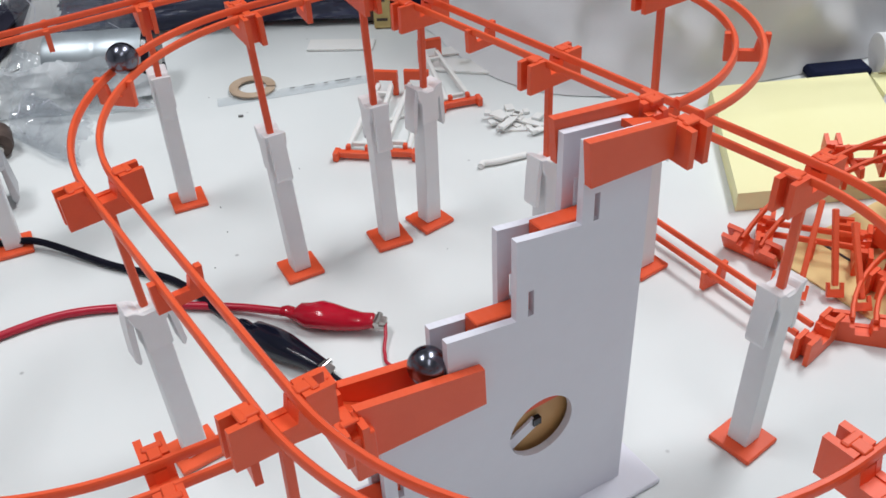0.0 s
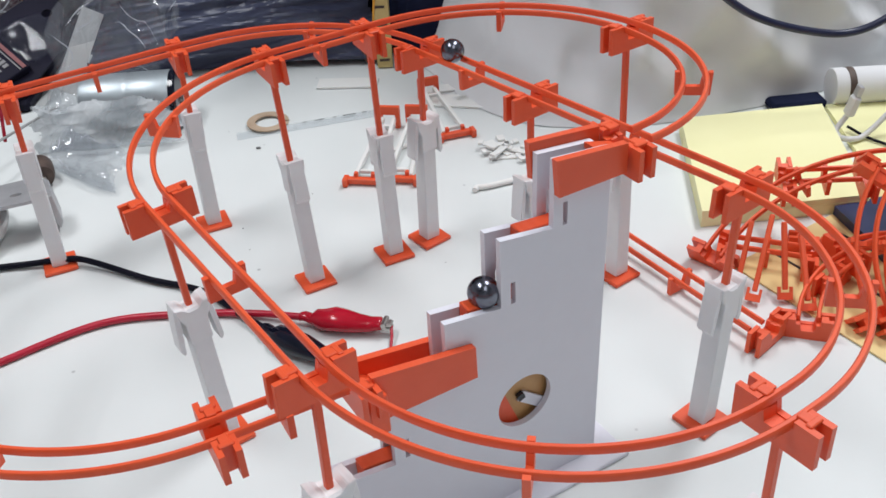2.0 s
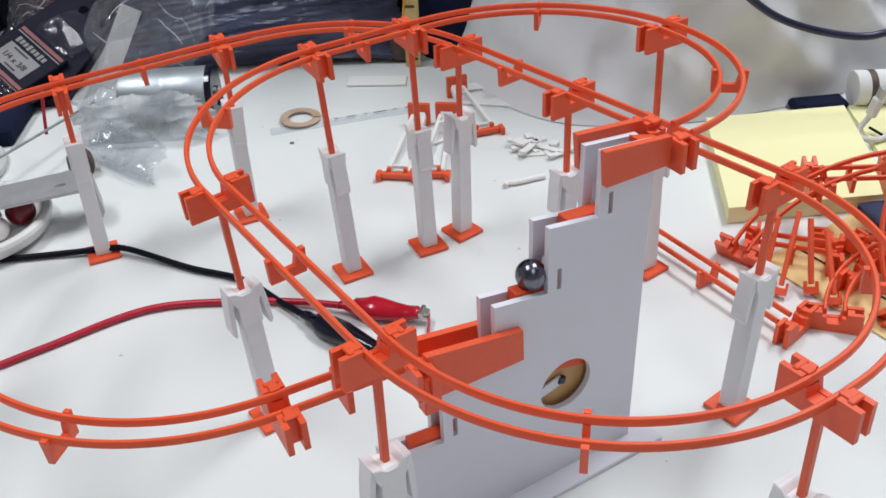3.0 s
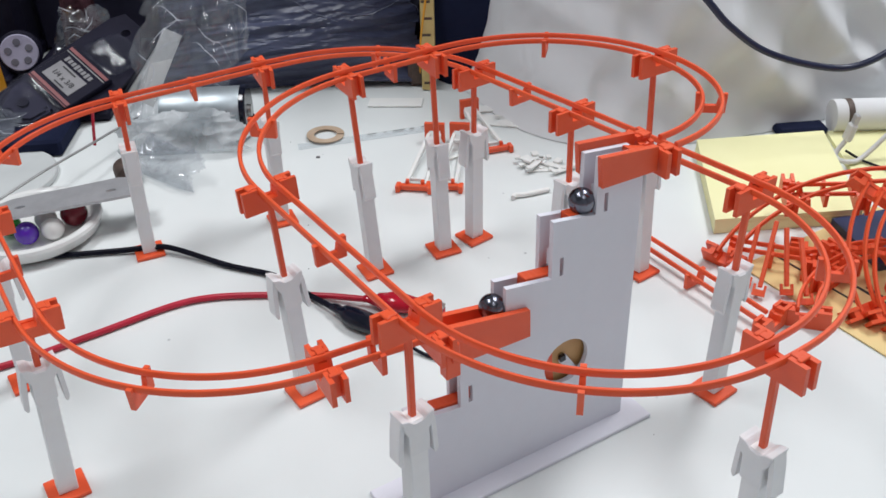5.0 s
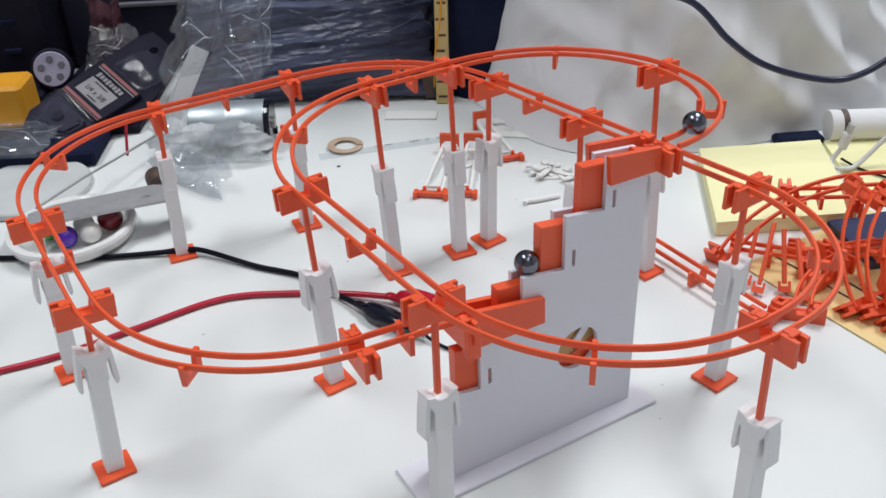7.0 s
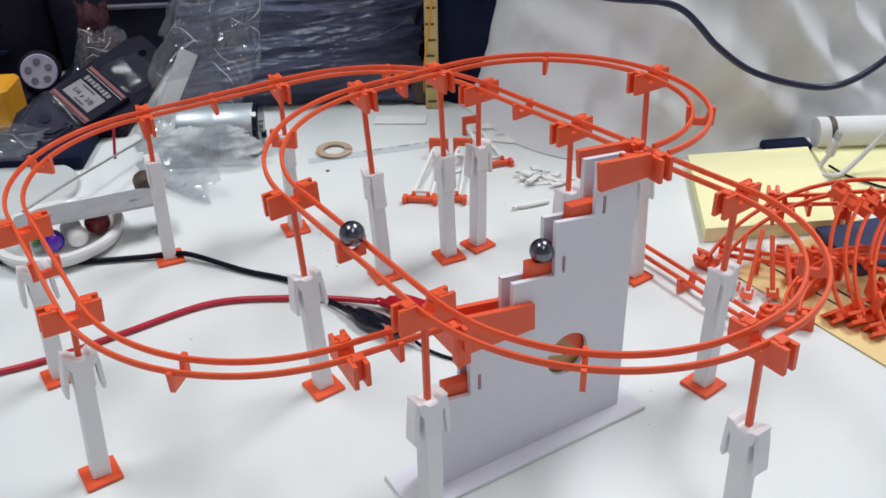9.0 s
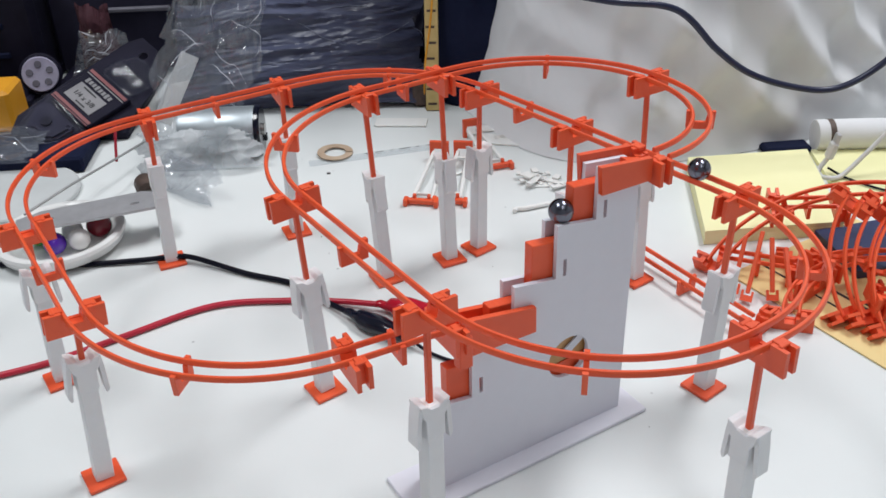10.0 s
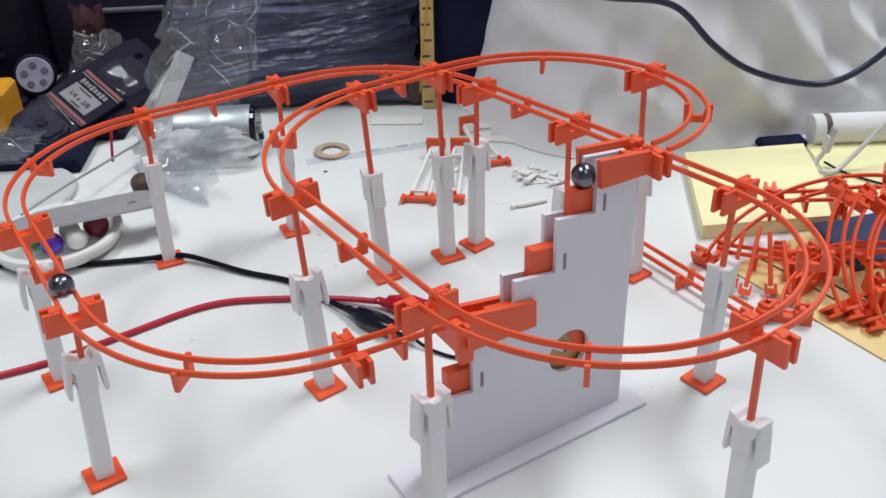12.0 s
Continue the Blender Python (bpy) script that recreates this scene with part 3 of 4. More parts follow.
# ---- paper, notes and the pile of spare track ----
def slab(name, corners, z0, z1, material, label, category, bulge=0.0):
    """A flat pad or sheet with given corners on the table."""
    bm = bmesh.new()
    lo = [bm.verts.new((x, y, z0)) for x, y in corners]
    hi = [bm.verts.new((x, y, z1)) for x, y in corners]
    bm.faces.new(lo[::-1])
    bm.faces.new(hi)
    for k in range(len(lo)):
        j = (k + 1) % len(lo)
        bm.faces.new((lo[k], lo[j], hi[j], hi[k]))
    return solo(name, bm, material, Matrix(), label, category)


def note_pad(corners, z0, count, sheet, label):
    """A block of notes: sheets a little out of true."""
    rnd = random.Random(5)
    t = thing("note_pad", Matrix(), label, "note pad")
    for k in range(count):
        j = [(x + rnd.uniform(-.0002, .0002), y + rnd.uniform(-.0002, .0002)) for x, y in corners]
        bm = bmesh.new()
        z = z0 + k * sheet
        lo = [bm.verts.new((x, y, z)) for x, y in j]
        hi = [bm.verts.new((x, y, z + sheet - .0001)) for x, y in j]
        bm.faces.new(lo[::-1])
        bm.faces.new(hi)
        for a in range(4):
            b = (a + 1) % 4
            bm.faces.new((lo[a], lo[b], hi[b], hi[a]))
        part("note_block", bm, NOTE, t)


note_pad([(.159, .372), (.244, .379), (.2545, .478), (.1705, .470)], .0002, 3, .0032, "thick pale yellow pad of sticky notes")
note_pad([(.258, .410), (.345, .420), (.352, .500), (.262, .490)], .0002, 2, .0014, "thin pale yellow pad of sticky notes beside a cable")


def instruction_card():
    t = thing("instruction_card", Matrix.Translation((.1655, .3385, .0003)) @ Matrix.Rotation(radians(-58), 4, "Z"), "buff printed card under the spare track", "card")
    bm = bmesh.new()
    box(bm, .075, .055, .0004, .15, .11, .0008)
    part("sheet", bm, CARD, t)
    for k, (x, y, sx, sy) in enumerate(((.075, .0225, .150, .0012), (.060, .034, .030, .0016), (.060, .0375, .020, .0012), (.098, .034, .016, .0016), (.030, .060, .040, .0012))):
        bm = bmesh.new()
        box(bm, x, y, .0010, sx, sy, .0003)
        part("printed_bar", bm, INK, t, "black printed bar")
    bm = bmesh.new()
    box(bm, .118, .022, .0010, .030, .022, .0003)
    part("printed_block", bm, BLUE_CARD, t, "dark blue printed block")
    bm = bmesh.new()
    box(bm, .118, .022, .00125, .024, .0016, .0003)
    part("printed_bar", bm, CARD, t)


instruction_card()
slab("blue_booklet", [(.235, .330), (.300, .345), (.290, .392), (.226, .376)], .0012, .0060, BLUE_CARD, "dark blue booklet beneath the spare track", "booklet")


def spare_track(m, radius, degrees, label, ends=True, ties=3):
    """A loose piece of track of the same make; radius 0 gives a straight, with its degrees read as millimetres."""
    t = thing("spare_track", m, label, "marble track", "heap of spare track")
    n = 16
    centre = []
    for k in range(n + 1):
        if radius:
            a = radians(degrees) * (k / n - .5)
            centre.append((Vector((radius * math.sin(a), radius * (1 - math.cos(a)), .0085)), a))
        else:
            centre.append((Vector((degrees / 1000 * (k / n - .5), 0, .0085)), 0.0))
    for side in (-1, 1):
        part("rail", rail_mesh(centre, side), ORANGE, t, smooth=40)
    for k in range(ties):
        p, a = centre[round((k + 1) * n / (ties + 1))]
        add("tie", TIE, t, Matrix.Translation(p) @ Matrix.Rotation(a - math.pi / 2, 4, "Z"))
    if ends:
        for p, a in (centre[0], centre[-1]):
            add_bracket(t, Matrix.Translation(p) @ Matrix.Rotation(a - math.pi / 2, 4, "Z"))
    return t


# straight that runs out of the heap across the table
spare_track(pose(.1368, .3225, .0005, 0, 0, -57.6), 0, 88, "loose straight orange track lying on the table", False, 1)
HEAP = [
    # x, y, z, tilt, lean, turn, radius, degrees
    (.262, .330, .0070, 0, 0, 160, .066, 88), (.276, .316, .0120, 60, 20, 75, .066, 88),
    (.290, .335, .0150, 70, 14, 86, .066, 88), (.262, .296, .0050, 0, 8, 20, .066, 60),
]
for x, y, z, a, b, c, r, d in HEAP:
    spare_track(pose(x, y, z, a, b, c), r, d, "loose curved orange track in a heap of spares", True, 3)
spare_track(pose(.1815, .3400, .0014, 0, 0, -20), 0, 38, "loose straight orange track under the heap", True, 1)
spare_track(pose(.2140, .3660, .0240, 12, -4, -8), 0, 36, "loose straight orange track lying on top of the heap", True, 1)


def leaning_track(foot, top, across, radius, degrees, label):
    """A loose track that leans from its foot on the table to its top; across points to its inner side."""
    foot, top, y = Vector(foot), Vector(top), Vector(across)
    x = (foot - top).normalized()
    y = (y - x * y.dot(x)).normalized()
    m = Matrix((x, y, x.cross(y))).transposed().to_4x4()
    sag = radius * (1 - math.cos(radians(degrees / 2))) if radius else 0
    m.translation = (foot + top) / 2 - y * sag - m.col[2].to_3d() * .0085
    spare_track(m, radius, degrees, label, bool(radius), 1)


def spare_rod(foot, top):
    """A loose support rod leaning in the heap, its forked end down."""
    foot, top = Vector(foot), Vector(top)
    d = top - foot
    m = Matrix.Translation(foot) @ d.to_track_quat("Z", "Y").to_matrix().to_4x4()
    t = thing("spare_rod", m, "loose orange support rod leaning in a heap of spares", "rod", "spare rods in the heap")
    part("rod", rod_mesh(.002, d.length), ORANGE, t)
    fork = bmesh.new()
    prism(fork, [(-.0032, -.0024), (.0032, -.0024), (.0032, .0034), (.0020, .0034), (.0020, .0008), (-.0020, .0008), (-.0020, .0034), (-.0032, .0034)], -.0010, .0010)
    part("fork", fork, ORANGE, t)


for foot, top in (((.1620, .3190, .0042), (.1700, .3350, .0280)), ((.1670, .3110, .0042), (.1785, .3340, .0315)),
                  ((.1810, .3110, .0042), (.1825, .3300, .0300)), ((.1885, .3025, .0042), (.1892, .3260, .0260))):
    spare_rod(foot, top)
# the long arch that climbs out of its joint over the heap
leaning_track((.1525, .3370, .0085), (.2530, .3480, .0500), (0, -1, -.45), .088, 72, "loose curved orange track arching over the heap")
# the curve that starts at the joint beside the long straight
leaning_track((.1825, .2880, .0092), (.2630, .3310, .0160), (.45, -.85, 0), .066, 87, "loose curved orange track in a heap of spares")
for foot, top in (((.2140, .2900, .0095), (.2235, .3310, .0500)), ((.2225, .2840, .0095), (.2395, .3300, .0470)), ((.2310, .2780, .0095), (.2460, .3210, .0430))):
    leaning_track(foot, top, (1, 0, 0), .066, 56, "loose curved orange track leaning in a heap of spares")
for x, y, z, turn in ((.1655, .2850, .0096, 42), (.2040, .3180, .0096, 40), (.2050, .3450, .0096, -15)):
    add_bracket(tagged(new("loose_joint"), "loose orange joint standing on the table", "track joint"), pose(x, y, z, 0, 0, turn))


# ---- spare supports and offcuts at the back of the table ----
def spare_support(near, far):
    """A flat-packed support on the table: two thin white legs from an orange yoke to an upright orange frame."""
    a, b = Vector((*far, 0)), Vector((*near, 0))
    h = math.atan2(*(b - a).yx)
    length = (b - a).length
    m = Matrix.Translation((a.x, a.y, .0004)) @ Matrix.Rotation(h, 4, "Z")
    t = thing("spare_support", m, "spare white track support lying flat with orange ends", "track support", "spare supports")
    for side in (-1, 1):
        bm = bmesh.new()
        lean = Matrix.Rotation(side * math.atan2(.0030, length), 4, "Z") @ Matrix.Rotation(radians(4), 4, "Y")
        box(bm, length * .48, side * .0034, .0062, length * .92, .0024, .0034, lean, bevel=.0004)
        part("leg", bm, SPARE_WHITE, t)
    for x in (.16, .86):
        bm = bmesh.new()
        box(bm, length * x, 0, .0066 - .0046 * x, .0022, .0090, .0022, bevel=.0003)
        part("rung", bm, SPARE_WHITE, t)
    bm = bmesh.new()
    box(bm, length, 0, .0024, .0034, .0225, .0034, bevel=.0004)
    for s in (-1, 1):
        box(bm, length + .0012, s * .0102, .0024, .0062, .0028, .0048, bevel=.0004)
        box(bm, length - .0018, s * .0048, .0050, .0026, .0022, .0034, bevel=.0004)
    part("yoke", bm, ORANGE, t, "orange yoke")
    bm = bmesh.new()
    prism(bm, [(-.0068, 0), (-.0040, 0), (-.0040, .0088), (.0040, .0088), (.0040, 0), (.0068, 0), (.0068, .0140), (-.0068, .0140)], -.0014, .0014, (), Matrix.Rotation(math.pi / 2, 4, "Z"))
    part("end_frame", bm, ORANGE, t, "upright orange end frame")


spare_support((-.0120, .4300), (.0000, .4960))
spare_support((.0068, .4300), (.0170, .4950))
spare_support((.0400, .4780), (.0240, .5330))


def spare_clips():
    rnd = random.Random(3)
    for k in range(8):
        m = pose(.073 + rnd.uniform(-.012, .014), .451 + rnd.uniform(-.018, .016), .0002 + .0016 * (k % 3), 0, 0, rnd.uniform(-40, 70))
        bm = bmesh.new()
        prism(bm, [(-.009, 0), (.009, 0), (.009, .0016), (.0062, .0016), (.0056, .0008), (-.0056, .0008), (-.0062, .0016), (-.009, .0016)], -.0020, .0020)
        if k % 2:
            box(bm, 0, .0055, .0011, .0045, .0060, .0020, bevel=.0003)
        solo("spare_clip", bm, SPARE_WHITE, m, "loose white printed clip lying on the table", "clip", "spare clips")
    t = thing("spare_hook", pose(.060, .418, .0002, 0, 0, 12), "loose white printed hook lying on the table", "clip")
    bm = bmesh.new()
    tube(bm, smooth_curve([(-.012, 0, .0016), (-.010, .0025, .0016), (-.004, .002, .0016), (.012, .004, .0016)], 6), .0016, 10)
    part("shank", bm, SPARE_WHITE, t, smooth=60)


spare_clips()


def ring():
    bm = bmesh.new()
    n = 48
    prof = [(.0078, 0), (.0130, 0), (.0130, .0008), (.0078, .0008)]
    rings = [[bm.verts.new((r * math.cos(a), r * math.sin(a), z)) for r, z in prof] for a in [6.12 * j / n + .1 for j in range(n + 1)]]
    for k in range(n):
        for j in range(4):
            bm.faces.new((rings[k][j], rings[k][(j + 1) % 4], rings[k + 1][(j + 1) % 4], rings[k + 1][j]))
    bm.faces.new(rings[0])
    bm.faces.new(rings[-1][::-1])
    solo("plywood_ring", bm, WOOD_RING, pose(-.0763, .509, .0014, 0, 2, 0), "open ring of thin brown plywood resting on a strip", "ring")


ring()


def acrylic_strip():
    t = thing("acrylic_strip", Matrix.Translation((-.045, .506, .0002)) @ Matrix.Rotation(radians(14.5), 4, "Z"), "clear acrylic strip with dark dashes", "plastic strip")
    bm = bmesh.new()
    box(bm, 0, 0, .0005, .100, .0085, .0010, bevel=.0002)
    part("strip", bm, STRIP_FILM, t)
    for k, w in enumerate((.004, .009, .003, .012, .004, .007)):
        bm = bmesh.new()
        box(bm, -.008 + .0095 * k, .0025, .0012, w * .7, .0007, .0003)
        part("dash", bm, DUST, t)
    for x, y, a, sx, sy in ((.050, .523, -12, .050, .016), (.078, .512, -20, .034, .010), (.040, .545, 8, .040, .010), (-.030, .560, -4, .040, .014), (.062, .535, 24, .046, .006), (.010, .470, 30, .020, .003)):
        bm = bmesh.new()
        box(bm, 0, 0, .0008, sx, sy, .0014, bevel=.0002)
        solo("plastic_offcut", bm, SPARE_WHITE, pose(x, y, .0002, 0, 0, a), "thin white plastic offcut on the table", "offcut", "offcuts at the back of the table")


acrylic_strip()


def crumbs():
    rnd = random.Random(11)
    bm = bmesh.new()
    for k in range(16):
        x, y = rnd.uniform(-.3, .2), rnd.uniform(.18, .56)
        r = rnd.uniform(.0002, .0004)
        bmesh.ops.create_icosphere(bm, subdivisions=1, radius=r, matrix=pose(x, y, r * .6))
    box(bm, -.078, .478, .0006, .0025, .0012, .0010)
    solo("crumbs", bm, DUST, Matrix(), "tiny dark crumbs of plastic on the table", "crumbs", kind="stuff")


crumbs()


# ---- the dish with balls, bar and rod ----
def dish():
    bm = bmesh.new()
    lathe(bm, [(.0001, .0), (.031, .0), (.0372, .0040), (.0392, .0092), (.0385, .0110), (.0365, .0116), (.0342, .0112), (.0328, .0098), (.0312, .0052), (.0290, .0034), (.0001, .0028)], 64)
    solo("shallow_dish", bm, DISH, pose(-.2345, .3900, .0002), "shallow white dish holding coloured balls", "dish", smooth=40)
    for x, y, z, r, mat, lab in ((-.2325, .3755, .0105, .0068, PURPLE, "glossy purple ball in a dish"), (-.2190, .3800, .0105, .0066, WHITE_GLOSS, "glossy white ball in a dish"),
                                 (-.2270, .3910, .0105, .0064, WHITE_GLOSS, "glossy white ball in a dish"), (-.2115, .3950, .0115, .0078, MAROON, "glossy dark red ball in a dish"),
                                 (-.2460, .3850, .0105, .0064, GREEN, "glossy green ball in a dish")):
        bm = bmesh.new()
        bmesh.ops.create_uvsphere(bm, u_segments=28, v_segments=18, radius=r)
        solo("coloured_ball", bm, mat, pose(x, y, z), lab, "ball", "balls in the dish", smooth=180)
    t = thing("metal_bar", Matrix.Translation((-.2105, .3910, .0235)) @ Matrix.Rotation(radians(22), 4, "Z"), "flat grey metal bar with two holes across a dish", "metal bar")
    bm = bmesh.new()
    out = [(-.0445, -.0070), (-.0300, -.0120), (.030, -.0125), (.0400, -.0075), (.0410, .0080), (.037, .0118), (-.0400, .0095), (-.0455, .0030)]
    holes = [[(x + .0030 * math.cos(a), y + .0016 * math.sin(a)) for a in np.linspace(0, 2 * math.pi, 14, endpoint=False)] for x, y in ((-.026, .0), (.024, .002))]
    prism(bm, out, -.0009, .0009, holes, Matrix.Rotation(math.pi / 2, 4, "X"))
    part("plate", bm, ALU, t)
    bm = bmesh.new()
    prism(bm, [(.0385, .0004), (.0405, .0004), (.0420, -.0180), (.0400, -.0215), (.0385, -.0180)], -.0070, .0075)
    bmesh.ops.bevel(bm, geom=list(bm.edges), offset=.0003, segments=1, affect="EDGES")
    part("bent_end", bm, ALU, t, "end of the bar bent down to the table")
    cord("metal_rod", [(-.250, .384, .0262), (-.236, .423, .0248), (-.223, .460, .0220), (-.205, .512, .0180)], .0008, CLEAR_ROD, "thin grey metal rod resting on the bar", "rod")
    cord("red_lead", [(-.2215, .470, .018), (-.2205, .473, .030), (-.2190, .476, .043)], .0010, RED_WIRE, "short red wire standing up by the bag", "wire")
    t = thing("rubber_knob", pose(-.198, .452, .0075, 90, 0, 25), "small brown rubber knob on the table", "knob")
    bm = bmesh.new()
    lathe(bm, [(.0001, -.009), (.0055, -.009), (.0074, -.006), (.0074, .004), (.0066, .008), (.0030, .009), (.0001, .009)], 26)
    part("body", bm, BROWN, t, smooth=40)
    bm = bmesh.new()
    lathe(bm, [(.0001, .009), (.0020, .009), (.0020, .012), (.0001, .012)], 16)
    part("stub", bm, CHROME, t)
    bm = bmesh.new()
    lathe(bm, [(.0001, 0), (.040, 0), (.041, .001), (.041, .004), (.040, .005), (.0001, .005)], 56)
    solo("grey_disc", bm, GREY_DISC, pose(-.288, .455, .0002), "flat pale grey disc behind the dish", "disc", smooth=40)


dish()


# ---- motor and bags ----
def motor():
    d = Vector((.985, .05, 0)).normalized()
    m = Matrix.Translation((-.131, .5180, .0178)) @ d.to_track_quat("Z", "Y").to_matrix().to_4x4()
    t = thing("gear_motor", m, "bare zinc electric motor with a black end cap", "motor")
    bm = bmesh.new()
    lathe(bm, [(.0001, -.056), (.0168, -.056), (.0172, -.054), (.0172, -.030), (.0168, -.0285), (.0172, -.027), (.0172, -.003), (.0168, -.002), (.0001, -.002)], 48)
    part("can", bm, ZINC, t, smooth=35)
    bm = bmesh.new()
    lathe(bm, [(.0001, -.002), (.0174, -.002), (.0176, .001), (.0168, .0022), (.0001, .0022)], 48)
    part("end_cap", bm, BLACK_VINYL, t, "black plastic end cap", smooth=35)
    bm = bmesh.new()
    box(bm, .006, -.009, .0030, .0040, .0050, .0022, bevel=.0002)
    part("terminal", bm, BLACK_VINYL, t)
    bm = bmesh.new()
    lathe(bm, [(.0001, .0022), (.0042, .0022), (.0042, .0040), (.0001, .0040)], 20)
    part("bearing_boss", bm, CHROME, t)


motor()


def crumpled(name, origin, across, up, nu, nv, bulge, seed, material, label, category, wave=1.0, taper=0.0, ragged=0.12, fx=6.0, fz=5.0, octaves=5):
    """A crumpled film bag: two skins over a patch spanned by two vectors, puffed out towards the room."""
    o, u, v = Vector(origin), Vector(across), Vector(up)
    w = u.cross(v).normalized()
    if w.y > 0:
        w = -w
    bm = bmesh.new()
    rows = []
    for face in (0, 1):
        rows = []
        for j in range(nv + 1):
            row = []
            for i in range(nu + 1):
                a, b = i / nu, j / nv
                edge = min(1.0, 5 * min(a, 1 - a, b + .1, 1 - b))
                p = Vector((a * fx + seed, b * fz - a * .25 * fz, face * 9.0))
                f = noise.ridged_multi_fractal(p, 1.0, 2.1, octaves, 1.0, 2.0) - 1.0
                g = noise.noise(p * .6)
                depth = bulge * (edge * (.55 + .4 * g) + wave * .26 * f)
                if face:
                    depth = -bulge * .35 * edge
                aa = .5 + (a - .5) * (1 - taper * b) + .05 * noise.noise(Vector((b * 4, seed, a)))
                bb = b + .06 * noise.noise(Vector((a * 4, seed + 3, b)))
                q = o + u * aa + v * bb + w * depth
                q.z = max(q.z, .0012 + .0006 * (a + b))
                row.append(bm.verts.new(q))
            rows.append(row)
        for j in range(nv):
            for i in range(nu):
                a, b = (i + .5) / nu, (j + .5) / nv
                rim = min(a, 1 - a, 1 - b) - ragged * (.5 + noise.noise(Vector((a * 5, b * 5, seed))) + .4 * noise.noise(Vector((a * 17, b * 17, seed))))
                if rim > 0:
                    bm.faces.new((rows[j][i], rows[j][i + 1], rows[j + 1][i + 1], rows[j + 1][i]))
    bmesh.ops.delete(bm, geom=[v for v in bm.verts if not v.link_faces], context="VERTS")
    return solo(name, bm, material, Matrix(), label, category, smooth=28)


def glint_creases(bag, seed, count, material, reach=.030, level=None, thick=.0005):
    """Glints along the film's sharp folds, drawn as thin pale kinked ridges over the front of a bag."""
    rnd = random.Random(seed)
    verts = [v.co.copy() for v in bag.data.vertices]
    verts = [v for k, v in enumerate(verts) if k < len(verts) * .55]
    for k in range(count):
        p = rnd.choice(verts)
        turn = rnd.uniform(0, math.pi) if level is None else rnd.gauss(0, level)
        pts = [p]
        for j in range(rnd.randint(2, 5)):
            goal = pts[-1] + Vector((math.cos(turn), 0, math.sin(turn))) * reach * rnd.uniform(.15, .45)
            near = min(verts, key=lambda v: (v.x - goal.x) ** 2 + (v.z - goal.z) ** 2)
            if (near - pts[-1]).length < .0008:
                break
            pts.append(near)
            turn += rnd.uniform(-.8, .8) if level is None else rnd.uniform(-.2, .2)
        if len(pts) < 3:
            continue
        pts = [q + Vector((0, -.0004, .0002)) for q in pts]
        bm = bmesh.new()
        tube(bm, pts, 0, 5, [thick * rnd.uniform(.3, 1.2) * (.35 if j in (0, len(pts) - 1) else 1) for j in range(len(pts))])
        part("glint_crease", bm, material, bag, "thin pale ridge standing for a glint on folded film", smooth=60)


crumpled("bubble_bag", (-.214, .484, .001), (.092, .004, .002), (-.004, .012, .026), 60, 34, .012, 1.7, MILKY_BAG, "milky crumpled bubble bag wrapped over a motor", "plastic bag", .4, .1, .10, 5.0, 4.0, 3)
clear_bag = crumpled("clear_bag", (-.226, .512, .001), (.086, .020, .0), (.036, .050, .140), 110, 110, .022, 4.2, CLEAR_BAG, "large clear crumpled plastic bag standing by a motor", "plastic bag", 1.5, .20, .12, 5.0, 2.6, 3)
glint_creases(clear_bag, 4, 26, GLINT, .020, None, .00034)
corner = crumpled("clear_bag_corner", (-.205, .470, .001), (.054, -.040, .0), (.012, .016, .020), 30, 20, .006, 7.9, CLEAR_BAG, "open corner of a clear plastic bag", "plastic bag", 1.5, .0, .18)
glint_creases(corner, 8, 6, GLINT, .014, None, .0003)
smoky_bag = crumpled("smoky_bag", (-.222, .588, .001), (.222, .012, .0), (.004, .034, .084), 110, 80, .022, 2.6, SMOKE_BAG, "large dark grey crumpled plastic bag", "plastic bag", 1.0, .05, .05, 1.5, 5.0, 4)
glint_creases(smoky_bag, 6, 12, DARK_GLINT, .050, .22, .00035)
crumpled("dark_bag", (-.215, .662, .001), (.255, .0, .0), (.0, .070, .230), 100, 70, .030, 9.3, DARK_CASE, "black plastic bag heaped against the partition", "plastic bag", 1.2, .0, .02)
crumpled("red_pouch", (-.296, .628, .001), (.040, .0, .0), (-.004, .012, .076), 24, 30, .010, 5.5, DULL_RED, "dark red cloth pouch slumped behind a tool pack", "pouch", .8, .35, .03)
film_bag = crumpled("small_clear_bag", (-.302, .606, .009), (.050, .0, .0), (.006, .020, .050), 40, 40, .010, 3.4, CLEAR_BAG, "small clear plastic bag before a red pouch", "plastic bag", 1.3, .2, .10)
glint_creases(film_bag, 12, 12, GLINT, .020, None, .0003)
zip_bag = crumpled("flat_clear_bag", (-.400, .480, .0135), (.116, .003, .0), (.0, .050, .006), 50, 30, .005, 6.1, CLEAR_BAG, "flat clear plastic bag lying on a blue box", "plastic bag", .8, .0, .06)
glint_creases(zip_bag, 5, 7, GLINT, .040, .12, .0003)
bm = bmesh.new()
box(bm, 0, 0, 0, .0135, .0006, .054, bevel=.0002)
solo("paper_strip", bm, WHITE_GLOSS, pose(-.1930, .540, .0420, -25, 28, 0), "white paper strip inside a clear bag", "paper strip")


